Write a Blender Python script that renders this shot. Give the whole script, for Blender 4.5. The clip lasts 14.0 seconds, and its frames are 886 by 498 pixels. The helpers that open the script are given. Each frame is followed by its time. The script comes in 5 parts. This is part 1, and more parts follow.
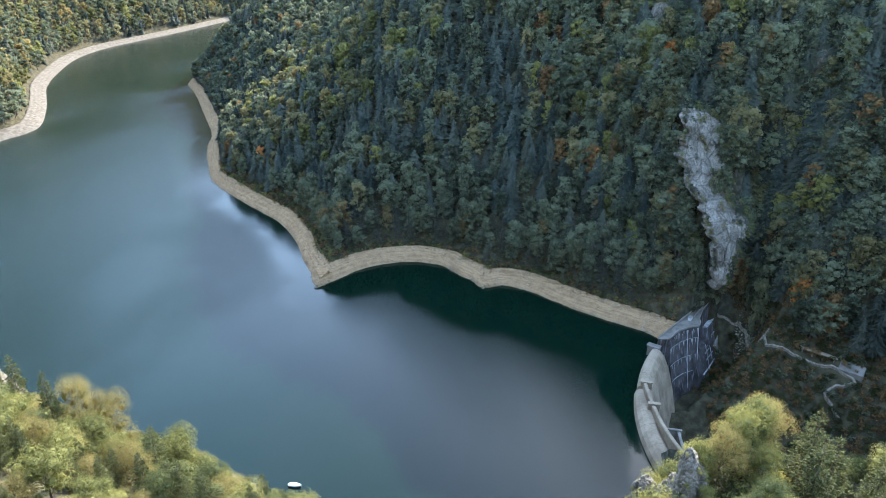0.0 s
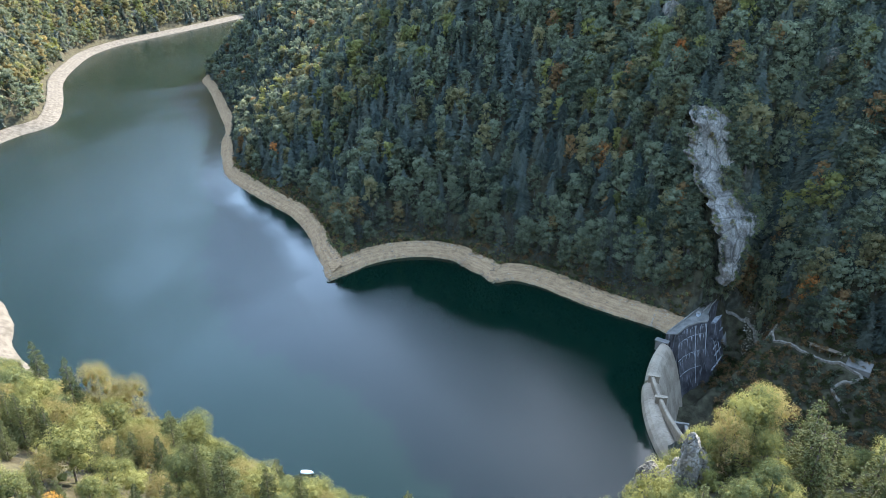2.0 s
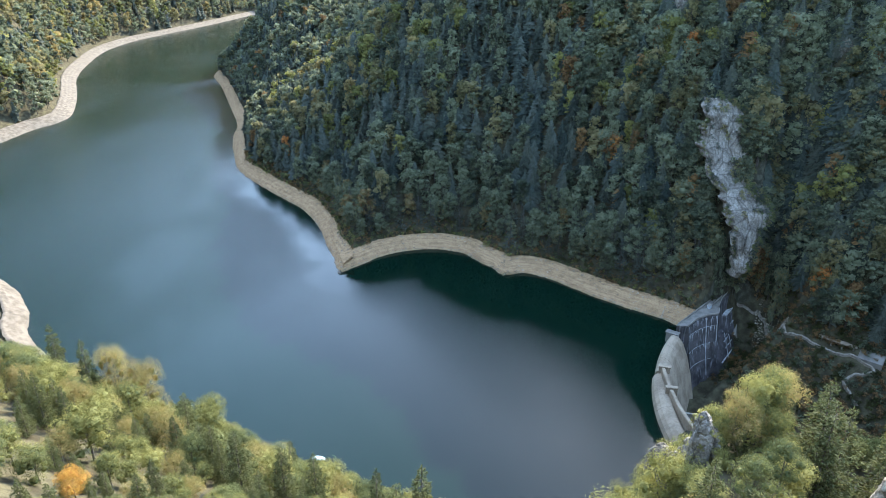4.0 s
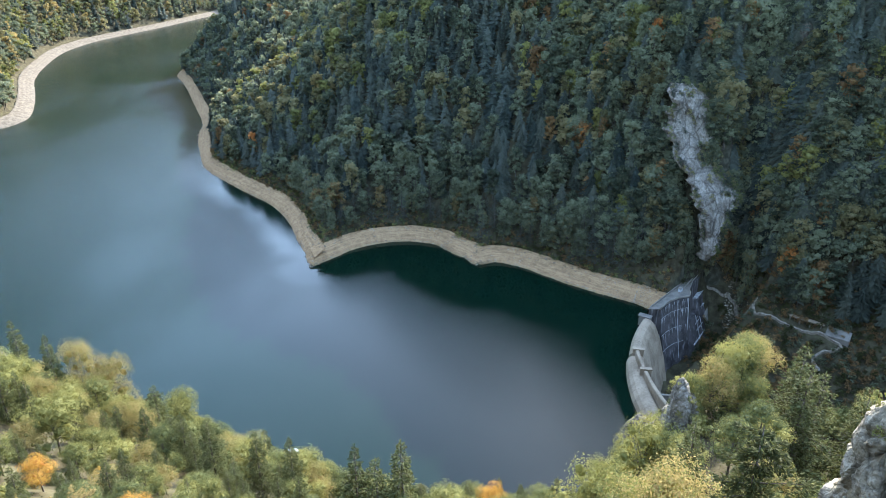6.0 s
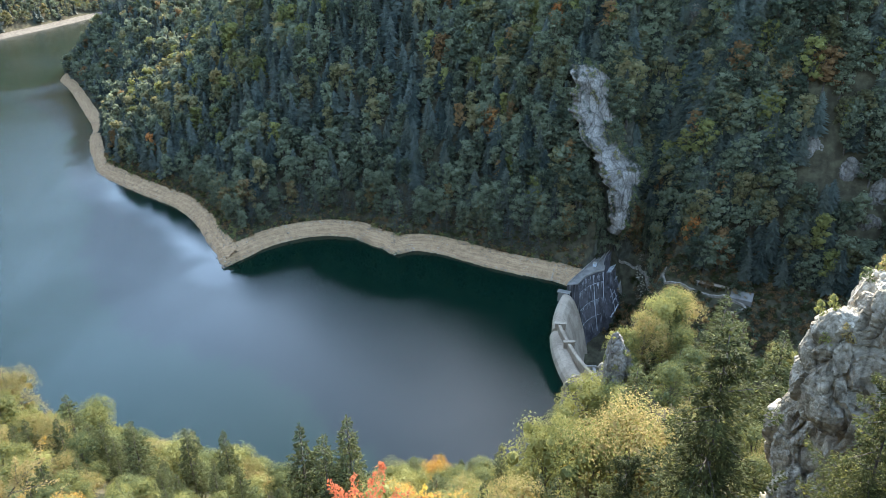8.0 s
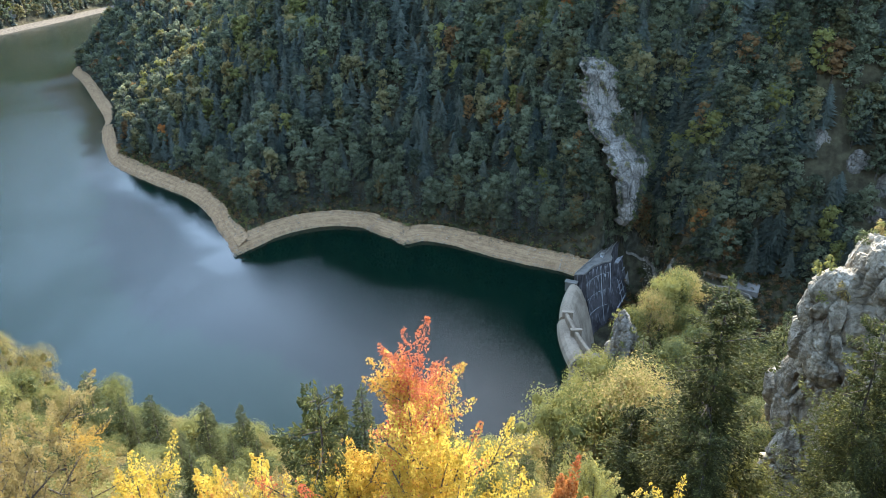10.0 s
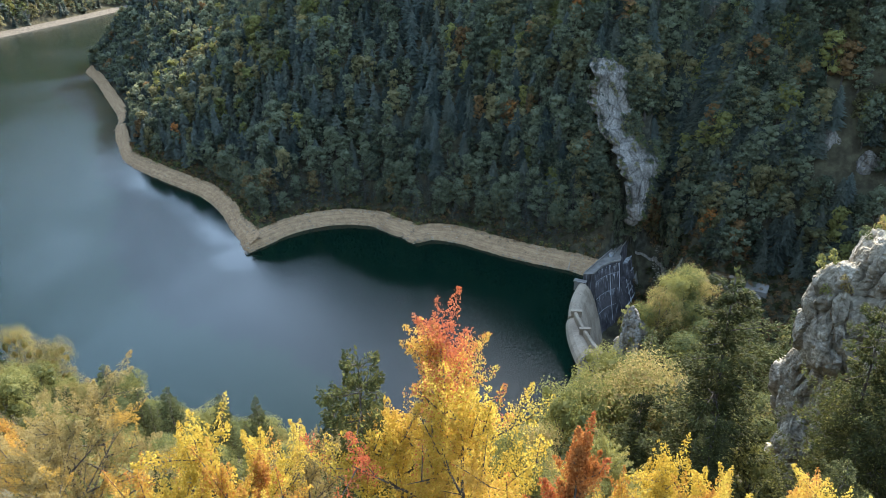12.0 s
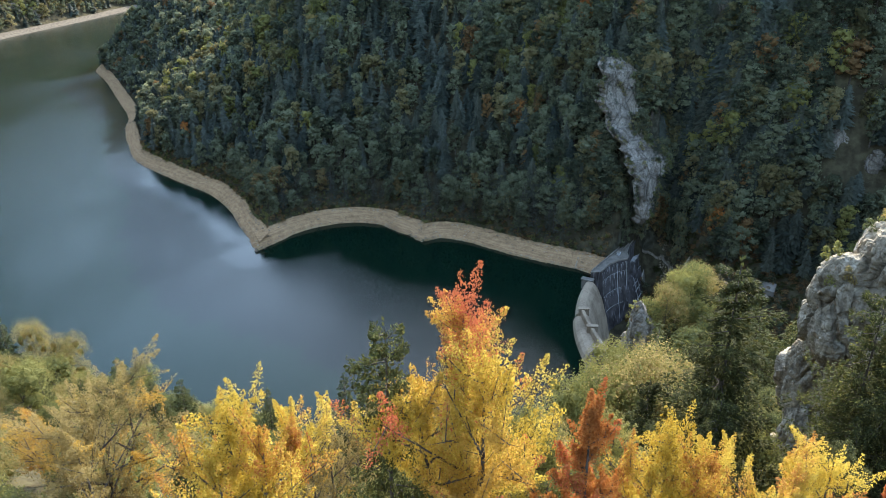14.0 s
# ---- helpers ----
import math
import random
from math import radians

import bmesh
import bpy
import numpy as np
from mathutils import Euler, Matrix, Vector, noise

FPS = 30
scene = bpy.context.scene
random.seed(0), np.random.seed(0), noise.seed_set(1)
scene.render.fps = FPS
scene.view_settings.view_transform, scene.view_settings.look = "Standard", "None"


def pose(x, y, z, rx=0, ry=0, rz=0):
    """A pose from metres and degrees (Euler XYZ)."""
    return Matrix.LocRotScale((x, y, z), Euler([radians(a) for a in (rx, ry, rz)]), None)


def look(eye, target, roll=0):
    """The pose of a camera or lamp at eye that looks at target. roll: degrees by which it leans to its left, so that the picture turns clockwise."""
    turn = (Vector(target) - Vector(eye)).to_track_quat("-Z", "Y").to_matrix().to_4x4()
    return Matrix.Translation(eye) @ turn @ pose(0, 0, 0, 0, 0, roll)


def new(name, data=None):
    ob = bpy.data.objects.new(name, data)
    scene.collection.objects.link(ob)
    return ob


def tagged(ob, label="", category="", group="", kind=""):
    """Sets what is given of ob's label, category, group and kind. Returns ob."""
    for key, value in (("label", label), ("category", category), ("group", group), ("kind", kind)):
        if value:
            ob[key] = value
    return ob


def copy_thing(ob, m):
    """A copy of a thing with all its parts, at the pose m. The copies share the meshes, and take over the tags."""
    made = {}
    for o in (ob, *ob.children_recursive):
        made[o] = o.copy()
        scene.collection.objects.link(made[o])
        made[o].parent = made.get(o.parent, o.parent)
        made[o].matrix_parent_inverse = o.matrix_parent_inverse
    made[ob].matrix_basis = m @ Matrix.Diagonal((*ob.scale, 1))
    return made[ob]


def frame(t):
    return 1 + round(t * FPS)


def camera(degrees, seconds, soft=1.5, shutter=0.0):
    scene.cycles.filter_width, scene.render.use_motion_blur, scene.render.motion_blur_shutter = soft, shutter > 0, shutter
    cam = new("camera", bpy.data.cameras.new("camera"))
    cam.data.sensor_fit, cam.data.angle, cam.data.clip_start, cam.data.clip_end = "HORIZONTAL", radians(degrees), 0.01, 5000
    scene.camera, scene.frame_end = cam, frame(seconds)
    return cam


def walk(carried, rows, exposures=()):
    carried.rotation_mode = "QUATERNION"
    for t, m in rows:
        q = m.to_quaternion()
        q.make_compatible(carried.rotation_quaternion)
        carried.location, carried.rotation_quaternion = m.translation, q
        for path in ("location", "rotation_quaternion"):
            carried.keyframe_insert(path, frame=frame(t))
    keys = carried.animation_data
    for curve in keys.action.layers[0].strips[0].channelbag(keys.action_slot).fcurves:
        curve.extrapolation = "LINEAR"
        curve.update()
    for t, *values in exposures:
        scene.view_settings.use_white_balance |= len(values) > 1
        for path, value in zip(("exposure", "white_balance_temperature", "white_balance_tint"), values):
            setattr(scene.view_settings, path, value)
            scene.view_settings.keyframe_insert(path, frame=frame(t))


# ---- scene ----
EXPOSURE = [(0.0, 3.45, 6700, 6), (8.0, 3.45, 6850, 6), (14.0, 2.9, 7200, 6)]
cam = camera(64.48, 14.0, soft=0.7)
PATH = [
    (0.0, 0.00, 0.00, 180.00, -0.000, -24.224, -0.075),
    (0.5, -0.03, -1.26, 180.32, 0.268, -24.177, -0.093),
    (1.0, -0.05, -2.21, 180.42, 0.508, -24.248, -0.105),
    (1.5, -0.04, -3.54, 180.29, 0.714, -24.298, -0.110),
    (2.0, -0.17, -4.78, 180.34, 0.929, -24.389, -0.075),
    (2.5, -0.14, -5.93, 180.43, 1.171, -24.466, -0.036),
    (3.0, -0.41, -6.77, 179.77, 1.383, -24.535, -0.039),
    (5.5, -1.46, -7.88, 173.57, 1.995, -24.454, -0.258),
    (6.0, -1.61, -8.11, 172.18, -0.846, -24.513, -0.464),
    (6.5, -2.62, -8.32, 170.78, -5.538, -24.507, -0.405),
    (7.0, -4.20, -8.42, 169.45, -7.156, -24.576, -0.601),
    (7.5, -5.38, -8.52, 168.11, -8.520, -24.658, -0.756),
    (8.0, -6.06, -8.55, 166.68, -8.896, -24.682, -0.737),
    (10.5, -8.18, -14.60, 165.08, -8.069, -24.985, -0.545),
    (11.0, -8.49, -15.27, 165.28, -7.897, -24.989, -0.527),
    (11.5, -8.77, -15.68, 165.41, -7.714, -24.952, -0.567),
    (12.0, -9.07, -16.11, 165.47, -7.532, -24.902, -0.558),
    (12.5, -9.37, -16.68, 165.51, -7.349, -24.886, -0.595),
    (13.0, -9.65, -17.28, 165.55, -7.207, -24.892, -0.604),
    (13.5, -9.84, -17.82, 165.49, -7.070, -24.870, -0.603),
    (14.0, -10.02, -18.25, 165.50, -6.936, -24.926, -0.633),
]
walk(cam, [(t, pose(x, y, z, 90 + pitch, 0, yaw) @ pose(0, 0, 0, 0, 0, roll)) for t, x, y, z, yaw, pitch, roll in PATH], EXPOSURE)

# ---------------------------------------------------------------- light
SUN_ELEVATION, SUN_AZIMUTH = 30.0, 25.0
sky_world = bpy.data.worlds.new("sky")
sky_world.use_nodes = True
scene.world = sky_world
wn, wl = sky_world.node_tree.nodes, sky_world.node_tree.links
sky = wn.new("ShaderNodeTexSky")
sky.sky_type, sky.sun_disc = "NISHITA", False
sky.sun_elevation, sky.sun_rotation = radians(SUN_ELEVATION), radians(SUN_AZIMUTH)
sky.air_density, sky.dust_density, sky.altitude = 1.0, 0.55, 700
wl.new(sky.outputs[0], wn["Background"].inputs[0])
wn["Background"].inputs[1].default_value = 0.15
sun = new("sun", bpy.data.lights.new("sun", "SUN"))
sun.data.energy, sun.data.angle, sun.data.color = 1.85, radians(0.6), (1.0, 0.93, 0.82)
se, sa = radians(SUN_ELEVATION), radians(SUN_AZIMUTH)
sun.matrix_world = look((0, 0, 400), (-math.cos(se) * math.sin(sa), -math.cos(se) * math.cos(sa), 400 - math.sin(se)))


# ---------------------------------------------------------------- materials
def material(name, colour, colour2=None, scale=1.0, rough=0.85, bump=0.0, bump_scale=None, detail=6.0, spec=0.3):
    """A surface with two-scale noise between two colours and a fine relief."""
    mat = bpy.data.materials.new(name)
    mat.use_nodes = True
    n, l = mat.node_tree.nodes, mat.node_tree.links
    b = n["Principled BSDF"]
    b.inputs["Roughness"].default_value = rough
    b.inputs["Specular IOR Level"].default_value = spec
    b.inputs["Base Color"].default_value = (*colour, 1)
    if colour2:
        geo = n.new("ShaderNodeNewGeometry")
        big, fine, mix = n.new("ShaderNodeTexNoise"), n.new("ShaderNodeTexNoise"), n.new("ShaderNodeMix")
        big.inputs["Scale"].default_value, big.inputs["Detail"].default_value = scale, detail
        fine.inputs["Scale"].default_value, fine.inputs["Detail"].default_value = scale * 9, 3
        add = n.new("ShaderNodeMath")
        add.operation = "MULTIPLY_ADD"
        add.inputs[1].default_value = 0.35
        ramp = n.new("ShaderNodeValToRGB")
        ramp.color_ramp.elements[0].position, ramp.color_ramp.elements[1].position = 0.52, 0.80
        ramp.color_ramp.elements[0].color, ramp.color_ramp.elements[1].color = (*colour, 1), (*colour2, 1)
        for tex in (big, fine):
            l.new(geo.outputs["Position"], tex.inputs["Vector"])
        l.new(fine.outputs[0], add.inputs[0])
        l.new(big.outputs[0], add.inputs[2])
        l.new(add.outputs[0], ramp.inputs[0])
        l.new(ramp.outputs[0], b.inputs["Base Color"])
        if bump:
            bm_node = n.new("ShaderNodeBump")
            bm_node.inputs["Strength"].default_value, bm_node.inputs["Distance"].default_value = 1.0, bump
            l.new((fine if bump_scale is None else big).outputs[0], bm_node.inputs["Height"])
            l.new(bm_node.outputs[0], b.inputs["Normal"])
    return mat


def leaf_material(name, colour, colour2, through_share=0.4, tone=0.35):
    """Foliage: light falls on it and through it; each leaf clump and each tree varies a little."""
    mat = bpy.data.materials.new(name)
    mat.use_nodes = True
    n, l = mat.node_tree.nodes, mat.node_tree.links
    n.remove(n["Principled BSDF"])
    info, geo = n.new("ShaderNodeObjectInfo"), n.new("ShaderNodeNewGeometry")
    tex = n.new("ShaderNodeTexNoise")
    tex.inputs["Scale"].default_value, tex.inputs["Detail"].default_value = 0.12, 4
    l.new(geo.outputs["Position"], tex.inputs["Vector"])
    s1, s2 = n.new("ShaderNodeMath"), n.new("ShaderNodeMath")
    s1.operation = s2.operation = "MULTIPLY_ADD"
    l.new(geo.outputs["Random Per Island"], s1.inputs[0])
    s1.inputs[1].default_value = tone
    l.new(tex.outputs[0], s1.inputs[2])
    l.new(info.outputs["Random"], s2.inputs[0])
    s2.inputs[1].default_value = 0.3
    l.new(s1.outputs[0], s2.inputs[2])
    ramp = n.new("ShaderNodeValToRGB")
    ramp.color_ramp.elements[0].position, ramp.color_ramp.elements[1].position = 0.45, 1.15
    ramp.color_ramp.elements[0].color, ramp.color_ramp.elements[1].color = (*colour, 1), (*colour2, 1)
    ramp.color_ramp.elements[1].position = 1.0
    own, s3 = n.new("ShaderNodeAttribute"), n.new("ShaderNodeMath")
    own.attribute_name, s3.operation = "tone", "ADD"
    l.new(own.outputs["Fac"], s3.inputs[0])
    l.new(s2.outputs[0], s3.inputs[1])
    l.new(s3.outputs[0], ramp.inputs[0])
    diff, trans, mix, out = n.new("ShaderNodeBsdfPrincipled"), n.new("ShaderNodeBsdfTranslucent"), n.new("ShaderNodeMixShader"), n["Material Output"]
    diff.inputs["Roughness"].default_value = 0.65
    diff.inputs["Specular IOR Level"].default_value = 0.12
    mix.inputs[0].default_value = through_share
    l.new(ramp.outputs[0], diff.inputs["Base Color"])
    l.new(ramp.outputs[0], trans.inputs["Color"])
    l.new(diff.outputs[0], mix.inputs[1])
    l.new(trans.outputs[0], mix.inputs[2])
    l.new(mix.outputs[0], out.inputs[0])
    return mat


def water_material():
    """Deep lake water: a mirror in the lee of the shores, small wind ripples outside, a little green body colour."""
    mat = bpy.data.materials.new("lake_water")
    mat.use_nodes = True
    n, l = mat.node_tree.nodes, mat.node_tree.links
    b = n["Principled BSDF"]
    b.inputs["IOR"].default_value = 1.33
    b.inputs["Specular IOR Level"].default_value = 0.33
    b.inputs["Base Color"].default_value = (0.0012, 0.0092, 0.0054, 1)
    geo, wind = n.new("ShaderNodeNewGeometry"), n.new("ShaderNodeAttribute")
    wind.attribute_name = "breeze"

    def tex(scale, detail, squash=(1, 1, 1)):
        m, t = n.new("ShaderNodeMapping"), n.new("ShaderNodeTexNoise")
        m.inputs["Scale"].default_value = squash
        t.inputs["Scale"].default_value, t.inputs["Detail"].default_value = scale, detail
        l.new(geo.outputs["Position"], m.inputs[0])
        l.new(m.outputs[0], t.inputs["Vector"])
        return t.outputs[0]

    def span(value, f0, f1, t0, t1):
        m = n.new("ShaderNodeMapRange")
        for name, v in (("From Min", f0), ("From Max", f1), ("To Min", t0), ("To Max", t1)):
            m.inputs[name].default_value = v
        l.new(value, m.inputs["Value"])
        return m.outputs[0]

    def product(p, q):
        m = n.new("ShaderNodeMath")
        m.operation = "MULTIPLY"
        l.new(p, m.inputs[0])
        l.new(q, m.inputs[1])
        return m.outputs[0]

    l.new(span(wind.outputs["Fac"], 0, 1, 0.045, 0.17), b.inputs["Roughness"])
    gusts = span(tex(0.010, 4, (1, 0.6, 1)), 0.40, 0.62, 0.08, 0.16)
    bump = n.new("ShaderNodeBump")
    bump.inputs["Distance"].default_value = 1.0
    l.new(product(gusts, wind.outputs["Fac"]), bump.inputs["Strength"])
    l.new(tex(1.9, 4), bump.inputs["Height"])
    l.new(bump.outputs[0], b.inputs["Normal"])
    return mat


def ground_material():
    """Forest litter and moss, bare rock where it is steep."""
    mat = bpy.data.materials.new("ground")
    mat.use_nodes = True
    n, l = mat.node_tree.nodes, mat.node_tree.links
    b = n["Principled BSDF"]
    b.inputs["Roughness"].default_value = 0.95
    b.inputs["Specular IOR Level"].default_value = 0.1
    geo = n.new("ShaderNodeNewGeometry")

    def noise_tex(scale, detail, vector=None):
        t = n.new("ShaderNodeTexNoise")
        t.inputs["Scale"].default_value, t.inputs["Detail"].default_value = scale, detail
        l.new(vector or geo.outputs["Position"], t.inputs["Vector"])
        return t.outputs[0]

    def ramp_of(value, p0, p1, c0, c1):
        r = n.new("ShaderNodeValToRGB")
        r.color_ramp.elements[0].position, r.color_ramp.elements[1].position = p0, p1
        r.color_ramp.elements[0].color, r.color_ramp.elements[1].color = (*c0, 1), (*c1, 1)
        l.new(value, r.inputs[0])
        return r.outputs[0]

    def mixed(fac, a, c):
        m = n.new("ShaderNodeMix")
        m.data_type = "RGBA"
        l.new(fac, m.inputs[0])
        l.new(a, m.inputs[6])
        l.new(c, m.inputs[7])
        return m.outputs[2]

    litter = ramp_of(noise_tex(0.25, 7), 0.4, 0.65, (0.038, 0.032, 0.019), (0.082, 0.072, 0.041))
    rock = ramp_of(noise_tex(0.35, 8), 0.4, 0.65, (0.036, 0.036, 0.024), (0.095, 0.09, 0.066))
    nrm = n.new("ShaderNodeSeparateXYZ")
    l.new(geo.outputs["True Normal"], nrm.inputs[0])
    steep = n.new("ShaderNodeMapRange")
    steep.inputs["From Min"].default_value, steep.inputs["From Max"].default_value = 0.30, 0.18
    l.new(nrm.outputs[2], steep.inputs["Value"])
    land = mixed(steep.outputs[0], litter, rock)
    l.new(land, b.inputs["Base Color"])
    bump = n.new("ShaderNodeBump")
    bump.inputs["Strength"].default_value, bump.inputs["Distance"].default_value = 0.8, 0.5
    l.new(noise_tex(0.9, 8), bump.inputs["Height"])
    l.new(bump.outputs[0], b.inputs["Normal"])
    return mat


def silt_material():
    """Dried lake mud: faint level lines, blotches and a darker damp foot."""
    mat = bpy.data.materials.new("dried_silt")
    mat.use_nodes = True
    n, l = mat.node_tree.nodes, mat.node_tree.links
    b = n["Principled BSDF"]
    b.inputs["Roughness"].default_value = 0.95
    b.inputs["Specular IOR Level"].default_value = 0.1
    geo, squash = n.new("ShaderNodeNewGeometry"), n.new("ShaderNodeMapping")
    squash.inputs["Scale"].default_value = (0.05, 0.05, 2.2)
    l.new(geo.outputs["Position"], squash.inputs[0])
    made = []
    for vector, scale, detail, low, high, c0, c1 in ((squash.outputs[0], 1.0, 5, 0.42, 0.56, (0.20, 0.120, 0.062), (0.41, 0.262, 0.140)), (geo.outputs["Position"], 0.30, 8, 0.36, 0.62, (0.17, 0.103, 0.056), (0.44, 0.282, 0.150)),
                                                     (geo.outputs["Position"], 2.2, 5, 0.34, 0.55, (0.09, 0.057, 0.034), (0.43, 0.280, 0.153))):
        tex, ramp = n.new("ShaderNodeTexNoise"), n.new("ShaderNodeValToRGB")
        tex.inputs["Scale"].default_value, tex.inputs["Detail"].default_value = scale, detail
        ramp.color_ramp.elements[0].position, ramp.color_ramp.elements[1].position = low, high
        ramp.color_ramp.elements[0].color, ramp.color_ramp.elements[1].color = (*c0, 1), (*c1, 1)
        l.new(vector, tex.inputs["Vector"])
        l.new(tex.outputs[0], ramp.inputs[0])
        made.append((tex, ramp))
    last = made[0][1].outputs[0]
    for (tex, ramp), share in zip(made[1:], (0.5, 0.35)):
        mix = n.new("ShaderNodeMix")
        mix.data_type = "RGBA"
        mix.inputs[0].default_value = share
        l.new(last, mix.inputs[6])
        l.new(ramp.outputs[0], mix.inputs[7])
        last = mix.outputs[2]
    l.new(last, b.inputs["Base Color"])
    bump = n.new("ShaderNodeBump")
    bump.inputs["Strength"].default_value, bump.inputs["Distance"].default_value = 0.9, 0.35
    l.new(made[2][0].outputs[0], bump.inputs["Height"])
    l.new(bump.outputs[0], b.inputs["Normal"])
    return mat


def nodes_of(name, rough=0.9):
    mat = bpy.data.materials.new(name)
    mat.use_nodes = True
    n, l = mat.node_tree.nodes, mat.node_tree.links
    b = n["Principled BSDF"]
    b.inputs["Roughness"].default_value = rough
    b.inputs["Specular IOR Level"].default_value = 0.2
    geo = n.new("ShaderNodeNewGeometry")

    def ramped(kind, scale, p0, p1, c0, c1, squash=(1, 1, 1), detail=6):
        """A texture stretched in space and turned into a colour between two."""
        m, t, r = n.new("ShaderNodeMapping"), n.new(kind), n.new("ShaderNodeValToRGB")
        m.inputs["Scale"].default_value = squash
        l.new(geo.outputs["Position"], m.inputs[0])
        l.new(m.outputs[0], t.inputs["Vector"])
        t.inputs["Scale"].default_value = scale
        if kind == "ShaderNodeTexNoise":
            t.inputs["Detail"].default_value = detail
        else:
            t.feature = "DISTANCE_TO_EDGE"
        r.color_ramp.elements[0].position, r.color_ramp.elements[1].position = p0, p1
        r.color_ramp.elements[0].color, r.color_ramp.elements[1].color = (*c0, 1), (*c1, 1)
        l.new(t.outputs[0], r.inputs[0])
        return r.outputs[0], t.outputs[0]

    def blend(a, c, fac, how="MIX"):
        m = n.new("ShaderNodeMix")
        m.data_type, m.blend_type = "RGBA", how
        if isinstance(fac, float):
            m.inputs[0].default_value = fac
        else:
            l.new(fac, m.inputs[0])
        l.new(a, m.inputs[6])
        l.new(c, m.inputs[7])
        return m.outputs[2]

    def finish(colour, height, distance):
        l.new(colour, b.inputs["Base Color"])
        bump = n.new("ShaderNodeBump")
        bump.inputs["Strength"].default_value, bump.inputs["Distance"].default_value = 1.0, distance
        l.new(height, bump.inputs["Height"])
        l.new(bump.outputs[0], b.inputs["Normal"])
        return mat

    return ramped, blend, finish


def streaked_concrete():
    """Old dam concrete, nearly black, with lime washed down in streaks."""
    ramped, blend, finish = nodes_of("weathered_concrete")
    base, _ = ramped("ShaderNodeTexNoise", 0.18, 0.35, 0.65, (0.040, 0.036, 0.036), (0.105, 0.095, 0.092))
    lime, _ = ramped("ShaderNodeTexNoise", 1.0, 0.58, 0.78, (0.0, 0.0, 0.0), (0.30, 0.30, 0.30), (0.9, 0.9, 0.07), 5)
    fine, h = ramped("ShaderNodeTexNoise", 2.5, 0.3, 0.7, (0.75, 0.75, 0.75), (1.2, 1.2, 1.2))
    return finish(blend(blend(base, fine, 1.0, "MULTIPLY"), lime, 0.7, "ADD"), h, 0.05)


def cracked_stone(name, dark, pale, stain, crack):
    """Limestone: pale planes, grey weathering in streaks, dark cracks at two sizes."""
    ramped, blend, finish = nodes_of(name)
    base, _ = ramped("ShaderNodeTexNoise", 0.14, 0.38, 0.62, dark, pale, (1, 1, 0.5), 8)
    wash, _ = ramped("ShaderNodeTexNoise", 0.5, 0.42, 0.68, (1, 1, 1), stain, (1, 1, 0.18), 7)
    big, h1 = ramped("ShaderNodeTexVoronoi", crack, 0.0, 0.07, (0.45, 0.44, 0.43), (1, 1, 1), (1, 1, 0.5))
    small, h3 = ramped("ShaderNodeTexVoronoi", crack * 3.3, 0.0, 0.08, (0.72, 0.71, 0.7), (1, 1, 1), (1, 1, 0.7))
    grit, h2 = ramped("ShaderNodeTexNoise", 1.6, 0.35, 0.62, (0.68, 0.68, 0.66), (1.08, 1.08, 1.08), (1, 1, 1), 9)
    col = blend(blend(blend(base, wash, 1.0, "MULTIPLY"), blend(big, small, 1.0, "MULTIPLY"), 0.85, "MULTIPLY"), grit, 1.0, "MULTIPLY")
    return finish(col, h2, 0.5)


GROUND, WATER, SILT = ground_material(), water_material(), silt_material()
# The dry shore's colour darkened, so the two sunlit banks don't burn out.
SUNLIT_SHORE_DARK = material("sunlit_shore_dark", (0.070, 0.057, 0.043), (0.135, 0.112, 0.087), 0.25, 0.95, 0.1)
BARK = material("bark", (0.045, 0.035, 0.028), (0.11, 0.095, 0.08), 2.0, 0.9, 0.02)
CONCRETE_PALE = material("pale_concrete", (0.185, 0.138, 0.092), (0.315, 0.245, 0.17), 0.12, 0.85, 0.03)
CONCRETE_DARK = streaked_concrete()
CONCRETE_GREY = material("grey_concrete", (0.165, 0.145, 0.12), (0.29, 0.26, 0.215), 0.25, 0.85, 0.03)
CONCRETE_LIME = material("lime_crusted_concrete", (0.20, 0.195, 0.185), (0.50, 0.49, 0.47), 0.5, 0.9, 0.03)
CONCRETE_WALK = material("walked_concrete", (0.115, 0.102, 0.085), (0.19, 0.17, 0.142), 0.3, 0.85, 0.03)
CLIFF_STONE = cracked_stone("cliff_limestone", (0.165, 0.145, 0.118), (0.30, 0.27, 0.228), (0.74, 0.73, 0.72), 0.16)
CRAG_STONE = cracked_stone("crag_limestone", (0.23, 0.19, 0.135), (0.56, 0.485, 0.375), (0.50, 0.47, 0.43), 0.3)
LIMESTONE = material("limestone", (0.15, 0.108, 0.07), (0.36, 0.265, 0.175), 0.10, 0.9, 0.12)
STEEL = material("galvanised_steel", (0.35, 0.37, 0.38), (0.5, 0.52, 0.53), 1.0, 0.5)
